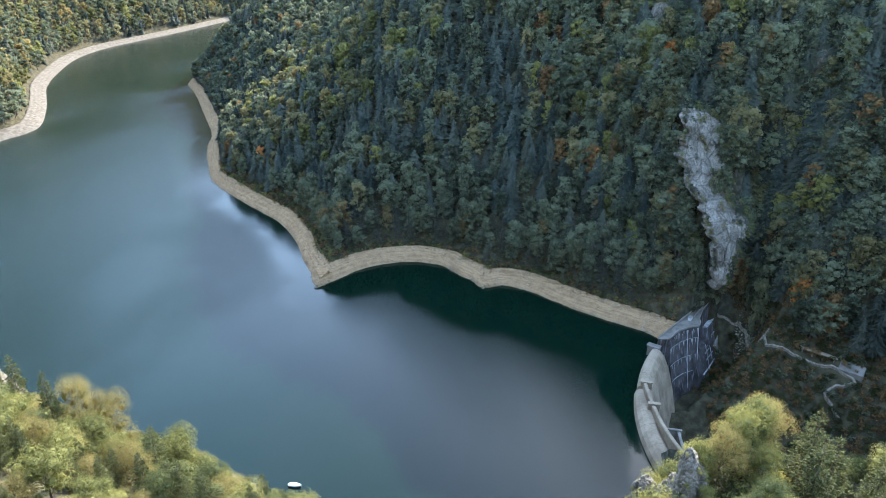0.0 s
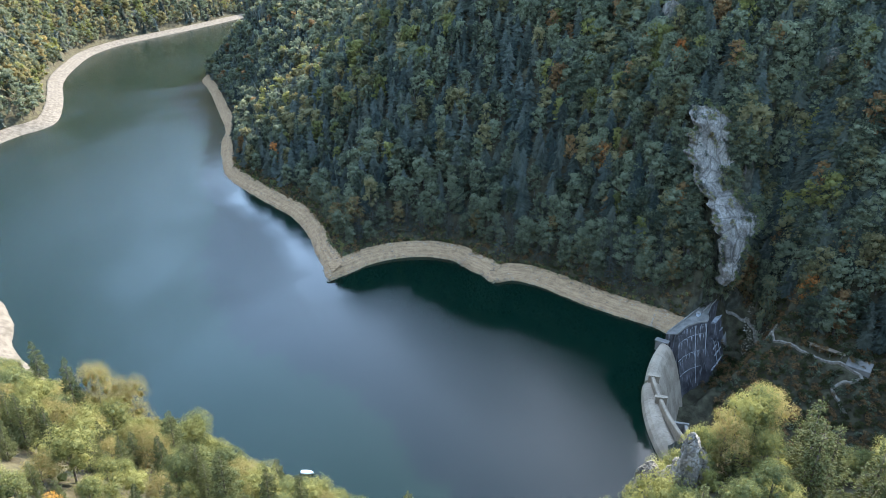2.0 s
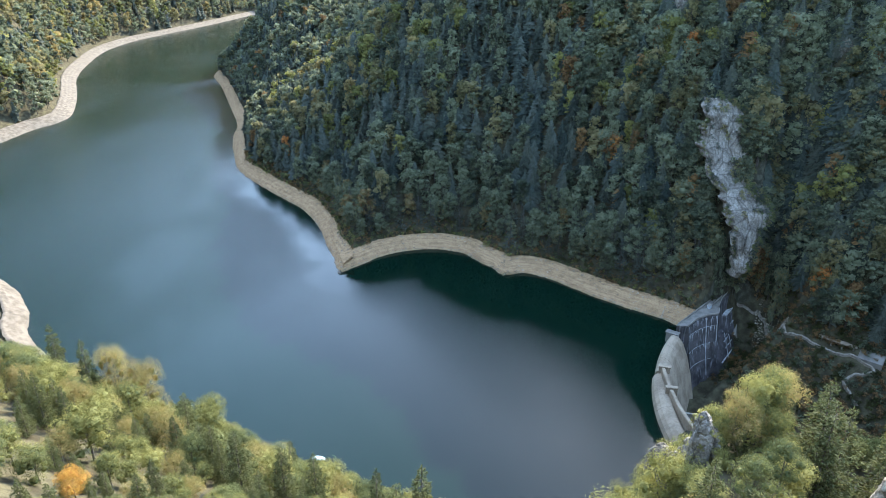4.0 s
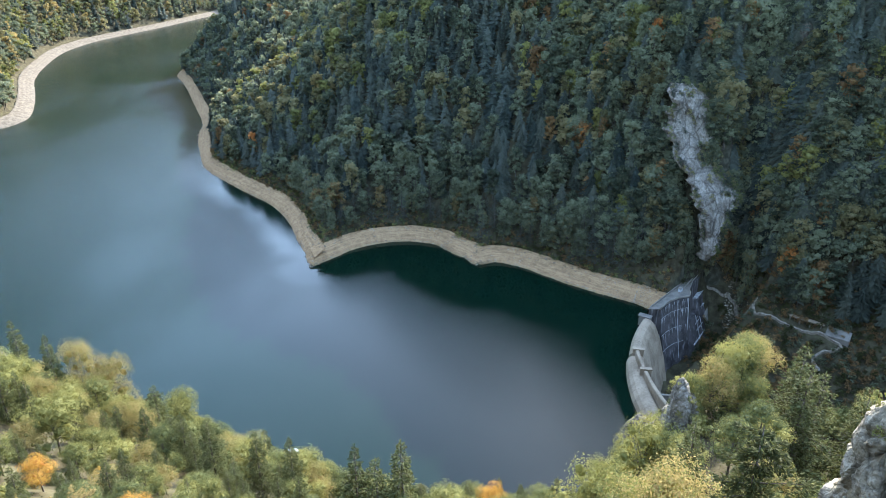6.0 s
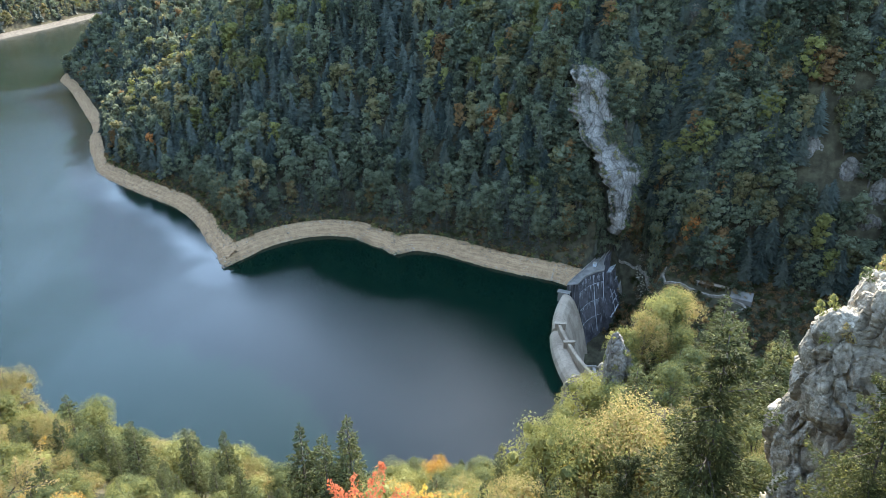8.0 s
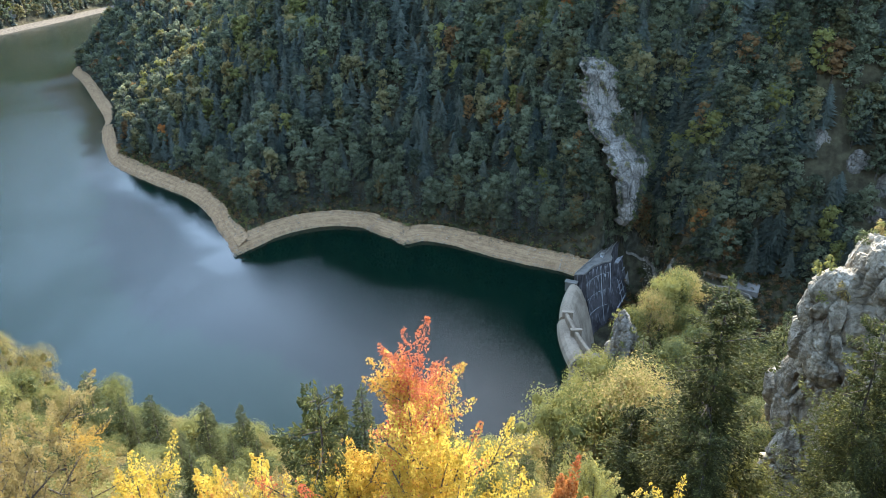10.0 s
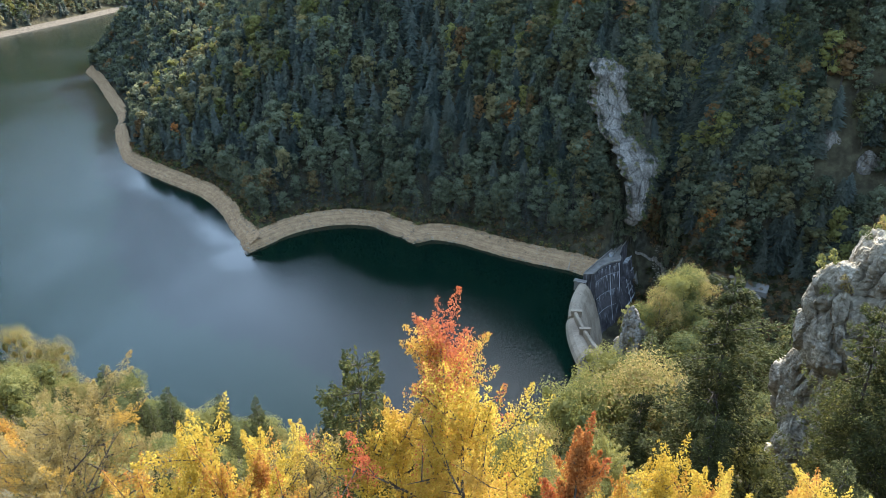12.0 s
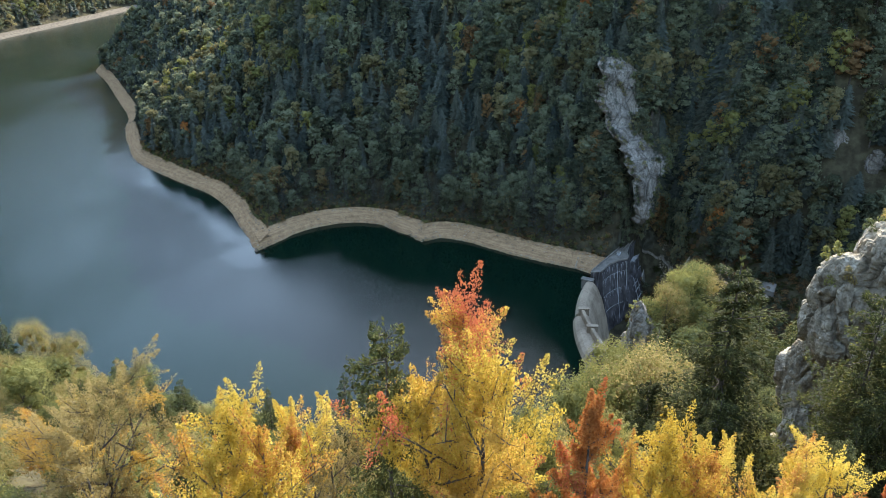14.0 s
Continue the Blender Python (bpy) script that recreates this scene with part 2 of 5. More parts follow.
LEAVES = {
    "fir": leaf_material("fir_needles", (0.034, 0.043, 0.033), (0.103, 0.114, 0.085), 0.4),
    "fir_blue": leaf_material("fir_needles_bluish", (0.036, 0.050, 0.042), (0.106, 0.124, 0.100), 0.4),
    "hill_green": leaf_material("hillside_leaves", (0.053, 0.067, 0.042), (0.200, 0.215, 0.130), 0.5),
    "hill_olive": leaf_material("hillside_leaves_turning", (0.10, 0.098, 0.045), (0.27, 0.235, 0.115), 0.55),
    "pine": leaf_material("pine_needles", (0.023, 0.028, 0.009), (0.080, 0.084, 0.027), 0.4),
    "green": leaf_material("green_leaves", (0.056, 0.078, 0.034), (0.145, 0.160, 0.066), 0.4),
    "olive": leaf_material("olive_leaves", (0.095, 0.102, 0.033), (0.245, 0.235, 0.078), 0.45),
    "lime": leaf_material("yellow_green_leaves", (0.135, 0.140, 0.044), (0.305, 0.285, 0.098), 0.45),
    "yellow": leaf_material("yellow_leaves", (0.385, 0.254, 0.033), (0.623, 0.476, 0.102), 0.6),
    "gold": leaf_material("golden_leaves", (0.394, 0.221, 0.037), (0.590, 0.377, 0.094), 0.6),
    "straw": leaf_material("straw_leaves", (0.185, 0.142, 0.055), (0.375, 0.290, 0.125), 0.6),
    "orange": leaf_material("orange_leaves", (0.295, 0.098, 0.025), (0.508, 0.230, 0.074), 0.45),
    "red": leaf_material("red_leaves", (0.369, 0.074, 0.037), (0.541, 0.180, 0.082), 0.45),
    "brown": leaf_material("russet_leaves", (0.12, 0.07, 0.03), (0.26, 0.16, 0.07), 0.4),
}


# ---------------------------------------------------------------- the valley's plan
FAR_SHORE = [(104, 295), (97, 302), (82, 312), (67, 324), (48, 343), (35, 351), (22, 346), (15, 358), (4, 369), (2, 375), (-15, 382),
             (-32, 380), (-48, 372), (-59, 359), (-71, 346), (-78, 370), (-84, 383), (-92, 408), (-110, 444), (-135, 471), (-160, 500),
             (-186, 534), (-218, 628), (-224, 671), (-258, 753), (-306, 871), (-338, 932), (-340, 1020), (-300, 1300), (-150, 1620), (200, 1800)]
LEFT_SHORE = [(250, 2100), (-200, 2020), (-420, 1850), (-476, 1680), (-518, 1477), (-539, 1392), (-579, 1248), (-580, 1129), (-519, 925),
              (-449, 794), (-409, 705), (-411, 672), (-421, 652), (-425, 587), (-440, 520), (-400, 430), (-300, 365)]
NEAR_SHORE = [(-300, 365), (-252, 330), (-239, 320), (-218, 294), (-211, 278), (-190, 258), (-150, 233), (-110, 214), (-70, 197), (-57, 188),
              (-39, 179), (0, 166), (40, 164), (70, 170), (80, 176)]
GORGE = [(112, 232), (180, 190), (300, 150), (900, 60)]
RIDGE = [(86, 160, 34), (78, 146, 54), (66, 122, 78), (55, 102, 84), (42, 72, 88), (44, 50, 98), (42, 30, 118), (30, 0, 140)]
TOE = [(109.3, 272.5, -27), (116.8, 279.5, -25), (124.8, 284, -23), (132.8, 290.5, -22), (139.8, 297, -22), (143.5, 301.5, -20), (144.5, 308.0, -9), (145, 314, 1)]
DAM_CENTRE, DAM_RADIUS = (184.0, 212.0), 110.5


def polyline_distance(x, y, line):
    best = np.full(x.shape, 1e9)
    along = np.zeros(x.shape)
    for n, ((ax, ay), (bx, by)) in enumerate(zip(line, line[1:])):
        dx, dy = bx - ax, by - ay
        u = np.clip(((x - ax) * dx + (y - ay) * dy) / (dx * dx + dy * dy), 0, 1)
        d = np.hypot(x - ax - u * dx, y - ay - u * dy)
        along = np.where(d < best, n + u, along)
        best = np.minimum(best, d)
    return best, along


def inside_loop(x, y, loop):
    hit = np.zeros(x.shape, bool)
    for (ax, ay), (bx, by) in zip(loop, loop[1:] + loop[:1]):
        if ay != by:
            hit ^= ((ay > y) != (by > y)) & (x < (bx - ax) * (y - ay) / (by - ay) + ax)
    return hit


def waves(x, y, size, seed):
    """Smooth unevenness between -1 and 1 with features of about that size."""
    r = np.random.RandomState(seed)
    out = 0 * x
    for octave in range(4):
        for _ in range(3):
            a = r.uniform(0, 2 * math.pi)
            k = 2 * math.pi / size * 1.9**octave
            out = out + np.sin(k * (x * math.cos(a) + y * math.sin(a)) + r.uniform(0, 6.28)) / 1.7**octave
    return out / 5.0


DAM_LINE = [(DAM_CENTRE[0] + DAM_RADIUS * math.cos(radians(a)), DAM_CENTRE[1] + DAM_RADIUS * math.sin(radians(a))) for a in range(200, 127, -4)]
LAKE_LOOP = FAR_SHORE + LEFT_SHORE + NEAR_SHORE + DAM_LINE
BAND_WIDTH, BAND_HEIGHT = 9.0, 6.2


def piece(d, knots):
    return np.interp(d, [k[0] for k in knots], [k[1] for k in knots])


def terrain(x, y):
    """Ground height at places of the plan."""
    x, y = np.asarray(x, float), np.asarray(y, float)
    df, sf = polyline_distance(x, y, FAR_SHORE)
    dl, _ = polyline_distance(x, y, LEFT_SHORE)
    dn, _ = polyline_distance(x, y, NEAR_SHORE)
    wob = 1.3 * waves(x, y, 23, 3) + 0.5 * waves(x, y, 7, 4)
    rough = 6 * waves(x, y, 90, 5) + 2.2 * waves(x, y, 28, 6)

    def band(d):
        return BAND_HEIGHT * np.clip(d / BAND_WIDTH, 0, 1) ** 0.8

    steep, wall = np.clip((x + 130) / 150, 0, 1), np.clip((x - 80) / 40, 0, 1)
    far = band(df) + (0.60 + 0.52 * steep + 0.55 * wall) * np.clip(df - 11, 0, 60) + (0.50 + 0.45 * steep) * np.clip(df - 71, 0, 80) + (0.42 + 0.40 * steep) * np.clip(df - 151, 0, 100) + (0.30 + 0.30 * steep) * np.clip(df - 251, 0, 130) + 0.12 * np.clip(df - 381, 0, 500)
    far = far + 0.5 * np.clip((x - 100) / 80, 0, 1) * np.clip(df - 120, 0, 250)
    far = far + 0.45 * np.clip((y - 720) / 180, 0, 1) * np.clip((-x - 120) / 80, 0, 1) * np.clip(df - 11, 0, 60)
    far = far + rough * np.clip((df - 15) / 60, 0, 1)
    far = np.where(far > 138, 138 + 0.35 * (far - 138), far)
    # the last rise lies out of view, added to dim the lake's sky reflection
    left = band(dl * 0.6) + 0.98 * np.clip(dl - 18, 0, 520) + 0.3 * np.clip(dl - 240, 0, 700) + rough * np.clip((dl - 20) / 60, 0, 1)
    near = band(dn) + piece(np.clip(dn - 10, 0, 2000), [(0, 0), (15, 11), (30, 27), (45, 41), (65, 58), (85, 75), (105, 90), (130, 107), (145, 121), (158, 135), (180, 146), (200, 149), (230, 152), (400, 210), (2000, 330)])
    near = near + 0.45 * rough * np.clip((dn - 12) / 50, 0, 1)
    rd, rs = polyline_distance(x, y, [r[:2] for r in RIDGE])
    crest = np.interp(rs, range(len(RIDGE)), [r[2] for r in RIDGE])
    near = np.maximum(near, crest - 1.9 * np.maximum(rd - 5, 0) + 2.0 * waves(x, y, 14, 8))
    z = np.where(df < np.minimum(dl, dn), far, np.where(dl < dn, left, near))
    edge = np.minimum(dl, dn)
    blend = np.clip((dl - dn) / 60 + 0.5, 0, 1)
    z = np.where(edge < df, left * (1 - blend) + near * blend, z)
    dg, _ = polyline_distance(x, y, GORGE)
    far_bank = (x - 112) * 0.525 + (y - 232) * 0.851 > 0
    gorge = -48 + np.where(far_bank, 0.92 * np.maximum(dg - 6, 0) + 1.6 * np.maximum(dg - 74, 0), 1.55 * np.maximum(dg - 6, 0)) + 2.5 * waves(x, y, 22, 9)
    z = np.minimum(z, np.where(dg < 200, gorge, 1e9))
    dt, st = polyline_distance(x, y, [q[:2] for q in TOE])
    upstream = (np.hypot(x - DAM_CENTRE[0], y - DAM_CENTRE[1]) > DAM_RADIUS - 2) & (x < 142) & ((x - 117) * 25 - (y - 299) * 22 < 0)
    foot = np.interp(st, range(len(TOE)), [q[2] for q in TOE]) + 1.6 * np.clip(dt - 4, 0, 8) + 3.4 * np.maximum(dt - 12, 0) + 1.5 * waves(x, y, 11, 10) + 4.5 * np.clip(y - 316, 0, 20) * np.clip((152 - x) / 6, 0, 1)
    z = np.where(upstream, z, np.minimum(z, foot))
    z = np.where((np.hypot(x - DAM_CENTRE[0] - 4.8, y - DAM_CENTRE[1] - 3.5) > DAM_RADIUS - 1) & (y > 192) & (y < 270) & (x > 66) & (x < 110), np.minimum(z, -4), z)
    lake = inside_loop(x, y, LAKE_LOOP)
    shore = np.minimum(np.minimum(df, dl), dn)
    return np.where(lake, -0.1 - np.minimum(0.75 * shore, 30), z)


def mesh_of(name, verts, faces, mats, indices=None, smooth=False):
    """A mesh from arrays; faces is an array of triangles or quads."""
    me = bpy.data.meshes.new(name)
    verts, faces = np.asarray(verts, np.float32), np.asarray(faces, np.int32)
    k = faces.shape[1]
    me.vertices.add(len(verts))
    me.vertices.foreach_set("co", verts.ravel())
    me.loops.add(faces.size)
    me.loops.foreach_set("vertex_index", faces.ravel())
    me.polygons.add(len(faces))
    me.polygons.foreach_set("loop_start", np.arange(0, faces.size, k, dtype=np.int32))
    if indices is not None:
        me.polygons.foreach_set("material_index", np.asarray(indices, np.int32))
    me.polygons.foreach_set("use_smooth", np.full(len(faces), smooth))
    for m in mats:
        me.materials.append(m)
    me.update(calc_edges=True)
    return me


def axis_steps(lo, hi, fine, first, last):
    """Steps that are fine between lo and hi and grow outward."""
    out = list(np.arange(lo, hi + fine, fine))
    for sign, end in ((-1, first), (1, last)):
        v, step = (lo, fine) if sign < 0 else (out[-1], fine)
        more = []
        while sign * (end - v) > 0:
            step *= 1.045
            v += sign * step
            more.append(v)
        out = more[::-1] + out if sign < 0 else out + more
    return np.array(out)


gx, gy = axis_steps(-130, 200, 1.8, -3500, 3500), axis_steps(10, 420, 1.8, -3000, 4500)
mx, my = np.meshgrid(gx, gy)
mz = terrain(mx, my)
shore_near = np.minimum(np.minimum(polyline_distance(mx, my, FAR_SHORE)[0], 0.6 * polyline_distance(mx, my, LEFT_SHORE)[0]), polyline_distance(mx, my, NEAR_SHORE)[0])
coarse = np.clip(np.maximum((my - 440) / 150, (-140 - mx) / 120), 0, 1)
mz = mz - (0.9 + 3.0 * coarse) * np.clip((BAND_WIDTH + 1.5 + 9 * coarse - shore_near) / (1.5 + 6 * coarse), 0, 1)
idx = np.arange(mx.size).reshape(mx.shape)
ground_faces = np.stack([idx[:-1, :-1], idx[:-1, 1:], idx[1:, 1:], idx[1:, :-1]], -1).reshape(-1, 4)
ground = new("ground", mesh_of("ground", np.stack([mx, my, mz], -1).reshape(-1, 3), ground_faces, [GROUND], smooth=True))
tagged(ground, "steep wooded valley sides with a pale drawn-down shore", "ground", kind="structure")


def rounded(line, times=2):
    """A smoother line: corners cut, ends kept."""
    for _ in range(times):
        out = [line[0]]
        for p, q in zip(line, line[1:]):
            out += [(p[0] * 0.8 + q[0] * 0.2, p[1] * 0.8 + q[1] * 0.2), (p[0] * 0.2 + q[0] * 0.8, p[1] * 0.2 + q[1] * 0.8)]
        line = out + [line[-1]]
    return line


def shore_mesh(name, line, side, width, step, mat):
    """The dried shore: a strip from below the water line up to the woods, with ledges, gullies and a ragged top."""
    line = rounded(line, 3 if step > 2 else 2)
    pts = []
    for p, q in zip(line, line[1:]):
        n = max(1, int(math.hypot(q[0] - p[0], q[1] - p[1]) / step))
        pts += [(p[0] + (q[0] - p[0]) * k / n, p[1] + (q[1] - p[1]) * k / n) for k in range(n)]
    pts = np.array(pts)
    tan = np.gradient(pts, axis=0)
    for _ in range(3):
        tan = (np.roll(tan, 1, 0) + tan * 2 + np.roll(tan, -1, 0)) / 4
    tan /= np.linalg.norm(tan, axis=1)[:, None]
    nor = np.stack([tan[:, 1], -tan[:, 0]], 1) * side
    across = np.linspace(-2.5, width + 1.5, 17)
    x = pts[:, :1] + nor[:, :1] * across
    y = pts[:, 1:] + nor[:, 1:] * across
    x = x + nor[:, :1] * (0.7 * waves(x, y, 14, 14) + 0.3 * waves(x, y, 4, 16))
    y = y + nor[:, 1:] * (0.7 * waves(x, y, 14, 14) + 0.3 * waves(x, y, 4, 16))
    d = np.maximum(across[None, :], -2.5) + 0 * x
    z = np.where(d > 0, BAND_HEIGHT * np.clip(d / width, 0, 1.15) ** 0.8, 0.7 * d)
    z = z + 0.22 * np.sin(z * 4.2 + 1.5 * waves(x, y, 40, 17)) + 0.28 * waves(x, y, 6, 18) * np.clip(d / 2, 0, 1) - 0.6 * np.clip((d - width) / 1.5, 0, 1)
    k = np.arange(x.size).reshape(x.shape)
    quads = np.stack([k[:-1, :-1], k[:-1, 1:], k[1:, 1:], k[1:, :-1]], -1).reshape(-1, 4)
    if side > 0:
        quads = quads[:, ::-1]
    ob = new(name, mesh_of(name, np.stack([x, y, z], -1).reshape(-1, 3), quads, [mat], smooth=True))
    return tagged(ob, "pale beige dried lake shore with faint ledges", "shore", kind="structure")


shore_mesh("shore", [(112, 287)] + FAR_SHORE[:-3], 1, BAND_WIDTH, 1.0, SILT)
shore_mesh("shore", LEFT_SHORE[1:], 1, BAND_WIDTH / 0.6, 3.0, SUNLIT_SHORE_DARK)
shore_mesh("shore", NEAR_SHORE, 1, BAND_WIDTH, 1.5, SUNLIT_SHORE_DARK)

wx, wy = np.meshgrid(np.r_[np.arange(-900, -300, 40), np.arange(-300, 130, 3), [132, 200, 400]], np.r_[np.arange(100, 480, 3), np.arange(480, 2400, 40)])
wi = np.arange(wx.size).reshape(wx.shape)
wq = np.stack([wi[:-1, :-1], wi[:-1, 1:], wi[1:, 1:], wi[1:, :-1]], -1).reshape(-1, 4)
mid_x, mid_y = wx.ravel()[wq].mean(1), wy.ravel()[wq].mean(1)
behind = (np.hypot(mid_x - DAM_CENTRE[0], mid_y - DAM_CENTRE[1]) < DAM_RADIUS - 5) | ((mid_x > 121) & (mid_y < 330))
water = new("water", mesh_of("water", np.stack([wx, wy, 0 * wx], -1).reshape(-1, 3), wq[~behind], [WATER]))
tagged(water, "calm teal reservoir water with faint ripples", "water", kind="structure")
lee_far, lee_at = polyline_distance(wx, wy, FAR_SHORE)
lee_dam = np.abs(np.hypot(wx - DAM_CENTRE[0], wy - DAM_CENTRE[1]) - DAM_RADIUS)
reach = np.interp(lee_at, [0, 8, 13, 14.5, 17, 22, 26], [36, 44, 26, 8, 20, 20, 8]) + 7 * waves(wx, wy, 60, 15) + 3 * waves(wx, wy, 17, 25)
sheltered = np.clip((lee_far - reach + 10) / 20, 0, 1) * np.clip((lee_dam - np.interp(wy, [198, 206, 216, 228, 239, 249, 257, 264, 272, 282], [4, 3, 1, 0.5, 5, 9, 11.5, 11.7, 8, 6]) + 0.8 * waves(wx, wy, 21, 26)) / 3.5, 0, 1) * np.clip((wx + 420) / 200, 0.85, 1) * np.interp(wx, [-420, -280, -140, -60, 10, 60], [1.6, 2.0, 2.0, 1.3, 0.9, 0.8])
sheltered = np.maximum(sheltered, np.interp(lee_at, [13.5, 15.5, 30], [0, 0.4, 0.5]))
breeze = water.data.attributes.new("breeze", "FLOAT", "POINT")
breeze.data.foreach_set("value", sheltered.astype(np.float32).ravel())


# ---------------------------------------------------------------- trees
def rand_unit(r, n):
    v = r.normal(size=(n, 3))
    return v / np.linalg.norm(v, axis=1)[:, None]


def sticks(lines, sides=5):
    """Tapered sticks: (base, tip, r0, r1) each. Triangles."""
    v, f = [], []
    for a, b, r0, r1 in lines:
        a, b = np.array(a, float), np.array(b, float)
        w = (b - a) / np.linalg.norm(b - a)
        u = np.cross(w, (0.3, 0.9, 0.2))
        u /= np.linalg.norm(u)
        t, k = np.cross(w, u), len(v)
        for c, r in ((a, r0), (b, r1)):
            for s in range(sides):
                q = 2 * math.pi * s / sides
                v.append(c + r * (math.cos(q) * u + math.sin(q) * t))
        for s in range(sides):
            s2 = (s + 1) % sides
            f += [(k + s, k + s2, k + sides + s2), (k + s, k + sides + s2, k + sides + s)]
    return np.array(v), np.array(f)


def conifer(seed, whorls, per, width=0.17, ragged=0.35, bare=0.05, power=0.75):
    """Unit-high conifer seen from afar: trunk arrays and crown arrays."""
    r = np.random.RandomState(seed)
    trunk = sticks([((0, 0, -0.06), (0, 0, 0.97), 0.013, 0.002)], 4)
    v, f = [], []
    for w in range(whorls):
        h = bare + (0.985 - bare) * (w + r.uniform(-0.3, 0.3)) / whorls
        reach = width * (1 - h) ** power
        n = max(5, int(per * (0.6 + 0.4 * (1 - h))))
        turn = r.uniform(0, 6.28)
        for b in range(n):
            a = turn + 6.283 * (b + r.uniform(-0.35, 0.35)) / n
            L = max(0.015, reach * r.uniform(1 - ragged, 1 + ragged * 0.7))
            drop, wd = L * r.uniform(0.05, 0.42), max(L * r.uniform(4.2, 6.6) / whorls, 0.013)
            c, s = math.cos(a), math.sin(a)
            base, tip = np.array([0, 0, h + 0.25 * L]), np.array([c * L, s * L, h - drop])
            mid = base + (tip - base) * 0.6
            sag = wd * r.uniform(0.3, 0.9)
            k = len(v)
            v += [base, mid + (-s * wd, c * wd, -sag), tip, mid + (s * wd, -c * wd, -sag)]
            f += [(k, k + 1, k + 2), (k, k + 2, k + 3)]
    for tier in range(5):
        h0, k = bare + 0.18 * tier, len(v)
        rad = width * (1 - h0) ** power * 0.62
        v.append(np.array([0, 0, min(h0 + 0.34, 0.97)]))
        for q in range(7):
            a = q * 0.8976 + tier
            rr = rad * r.uniform(0.75, 1.2)
            v.append(np.array([rr * math.cos(a), rr * math.sin(a), h0 + r.uniform(-0.02, 0.03)]))
        f += [(k, k + 1 + q, k + 1 + (q + 1) % 7) for q in range(7)]
    return trunk, (np.array(v), np.array(f))


def needle_fir(seed, whorls, per, twigs, width=0.18, ragged=0.3, bare=0.06, power=0.75, droop=0.35, cap=0.06):
    """Unit-high conifer seen closer: uneven boughs, each a flat fan of side branches set with needle sprays."""
    r = np.random.RandomState(seed)
    lines = [((0, 0, -0.06), (0.006, 0.004, 0.5), 0.013, 0.008), ((0.006, 0.004, 0.5), (0, 0, 0.97), 0.008, 0.0015)]
    base, way, size = [], [], []
    lump = r.uniform(0, 6.28, 4)
    for w in range(whorls):
        h0 = bare + (0.975 - bare) * (w + r.uniform(-0.3, 0.3)) / whorls
        n = max(4, int(per * (0.55 + 0.45 * (1 - h0))))
        turn = r.uniform(0, 6.28)
        for b in range(n):
            h = min(0.975, max(bare, h0 + r.uniform(-0.5, 0.5) / whorls))
            a = turn + 6.283 * (b + r.uniform(-0.45, 0.45)) / n
            swell = 1 + 0.22 * math.sin(2 * a + lump[0] + 9 * h) + 0.16 * math.sin(3 * a + lump[1] - 17 * h) + 0.12 * math.sin(a + lump[2] + 31 * h)
            L = max(0.02, width * (1 - h) ** power * swell * r.uniform(1 - ragged, 1 + ragged * 0.6))
            out = np.array([math.cos(a), math.sin(a), 0.0])
            side = np.array([-out[1], out[0], 0.0])
            sag, lift = L * droop * r.uniform(0.2, 1.2), L * r.uniform(-0.05, 0.35)
            hook = L * r.uniform(0.0, 0.22)
            if b % 2 == 0 and L > 0.04:
                lines.append(((0, 0, h), out * L * 0.8 + (0, 0, h + lift * 0.8 - sag * 0.64), 0.0022, 0.0007))
            m = max(4, int(twigs * (0.3 + 0.7 * L / width)))
            u = r.uniform(0.12, 1.0, m) ** 0.75
            across = r.uniform(-1, 1, m) * 0.42 * L * (1.08 - u) ** 0.8
            rise = lift * u - sag * u * u + hook * np.maximum(0, u - 0.7) / 0.3 - 0.35 * np.abs(across) + r.normal(scale=0.05 * L + 0.002, size=m)
            p = out * (L * u)[:, None] + side * across[:, None] + np.array([0, 0, 1.0]) * (h + rise)[:, None]
            d = out * r.uniform(0.4, 1.0, m)[:, None] + side * (np.sign(across) * r.uniform(0.1, 1.0, m))[:, None] + np.array([0, 0, 1.0]) * r.uniform(-0.55, 0.45, m)[:, None]
            base.append(p)
            way.append(d / np.linalg.norm(d, axis=1)[:, None])
            size.append(np.minimum(L * r.uniform(0.22, 0.42, m) + 0.008, cap * r.uniform(0.6, 1.25, m)))
    m = 16
    d = np.stack([r.normal(scale=0.55, size=m), r.normal(scale=0.55, size=m), np.full(m, 0.9)], 1)
    base.append(np.stack([np.zeros(m), np.zeros(m), r.uniform(0.90, 0.985, m)], 1))
    way.append(d / np.linalg.norm(d, axis=1)[:, None])
    size.append(np.full(m, 0.018))
    base, way, size = np.concatenate(base), np.concatenate(way), np.concatenate(size)[:, None]
    wide = np.cross(way, r.normal(size=way.shape) * 0.8 + (0, 0, 1.2))
    wide /= np.linalg.norm(wide, axis=1)[:, None]
    mid = base + way * size * 0.55
    dip = np.array([0, 0, -1.0]) * size * 0.12
    v = np.stack([base, mid + wide * size * 0.24 + dip, base + way * size, mid - wide * size * 0.24 + dip], 1).reshape(-1, 3)
    k = np.arange(len(base))[:, None] * 4
    return sticks(lines, 4), (v, np.concatenate([k + (0, 1, 2), k + (0, 2, 3)]))


ICO_BM = bmesh.new()
bmesh.ops.create_icosphere(ICO_BM, subdivisions=1, radius=1.0)
ICO_V = np.array([v.co for v in ICO_BM.verts])
ICO_F = np.array([[v.index for v in f.verts] for f in ICO_BM.faces])
ICO_BM.free()


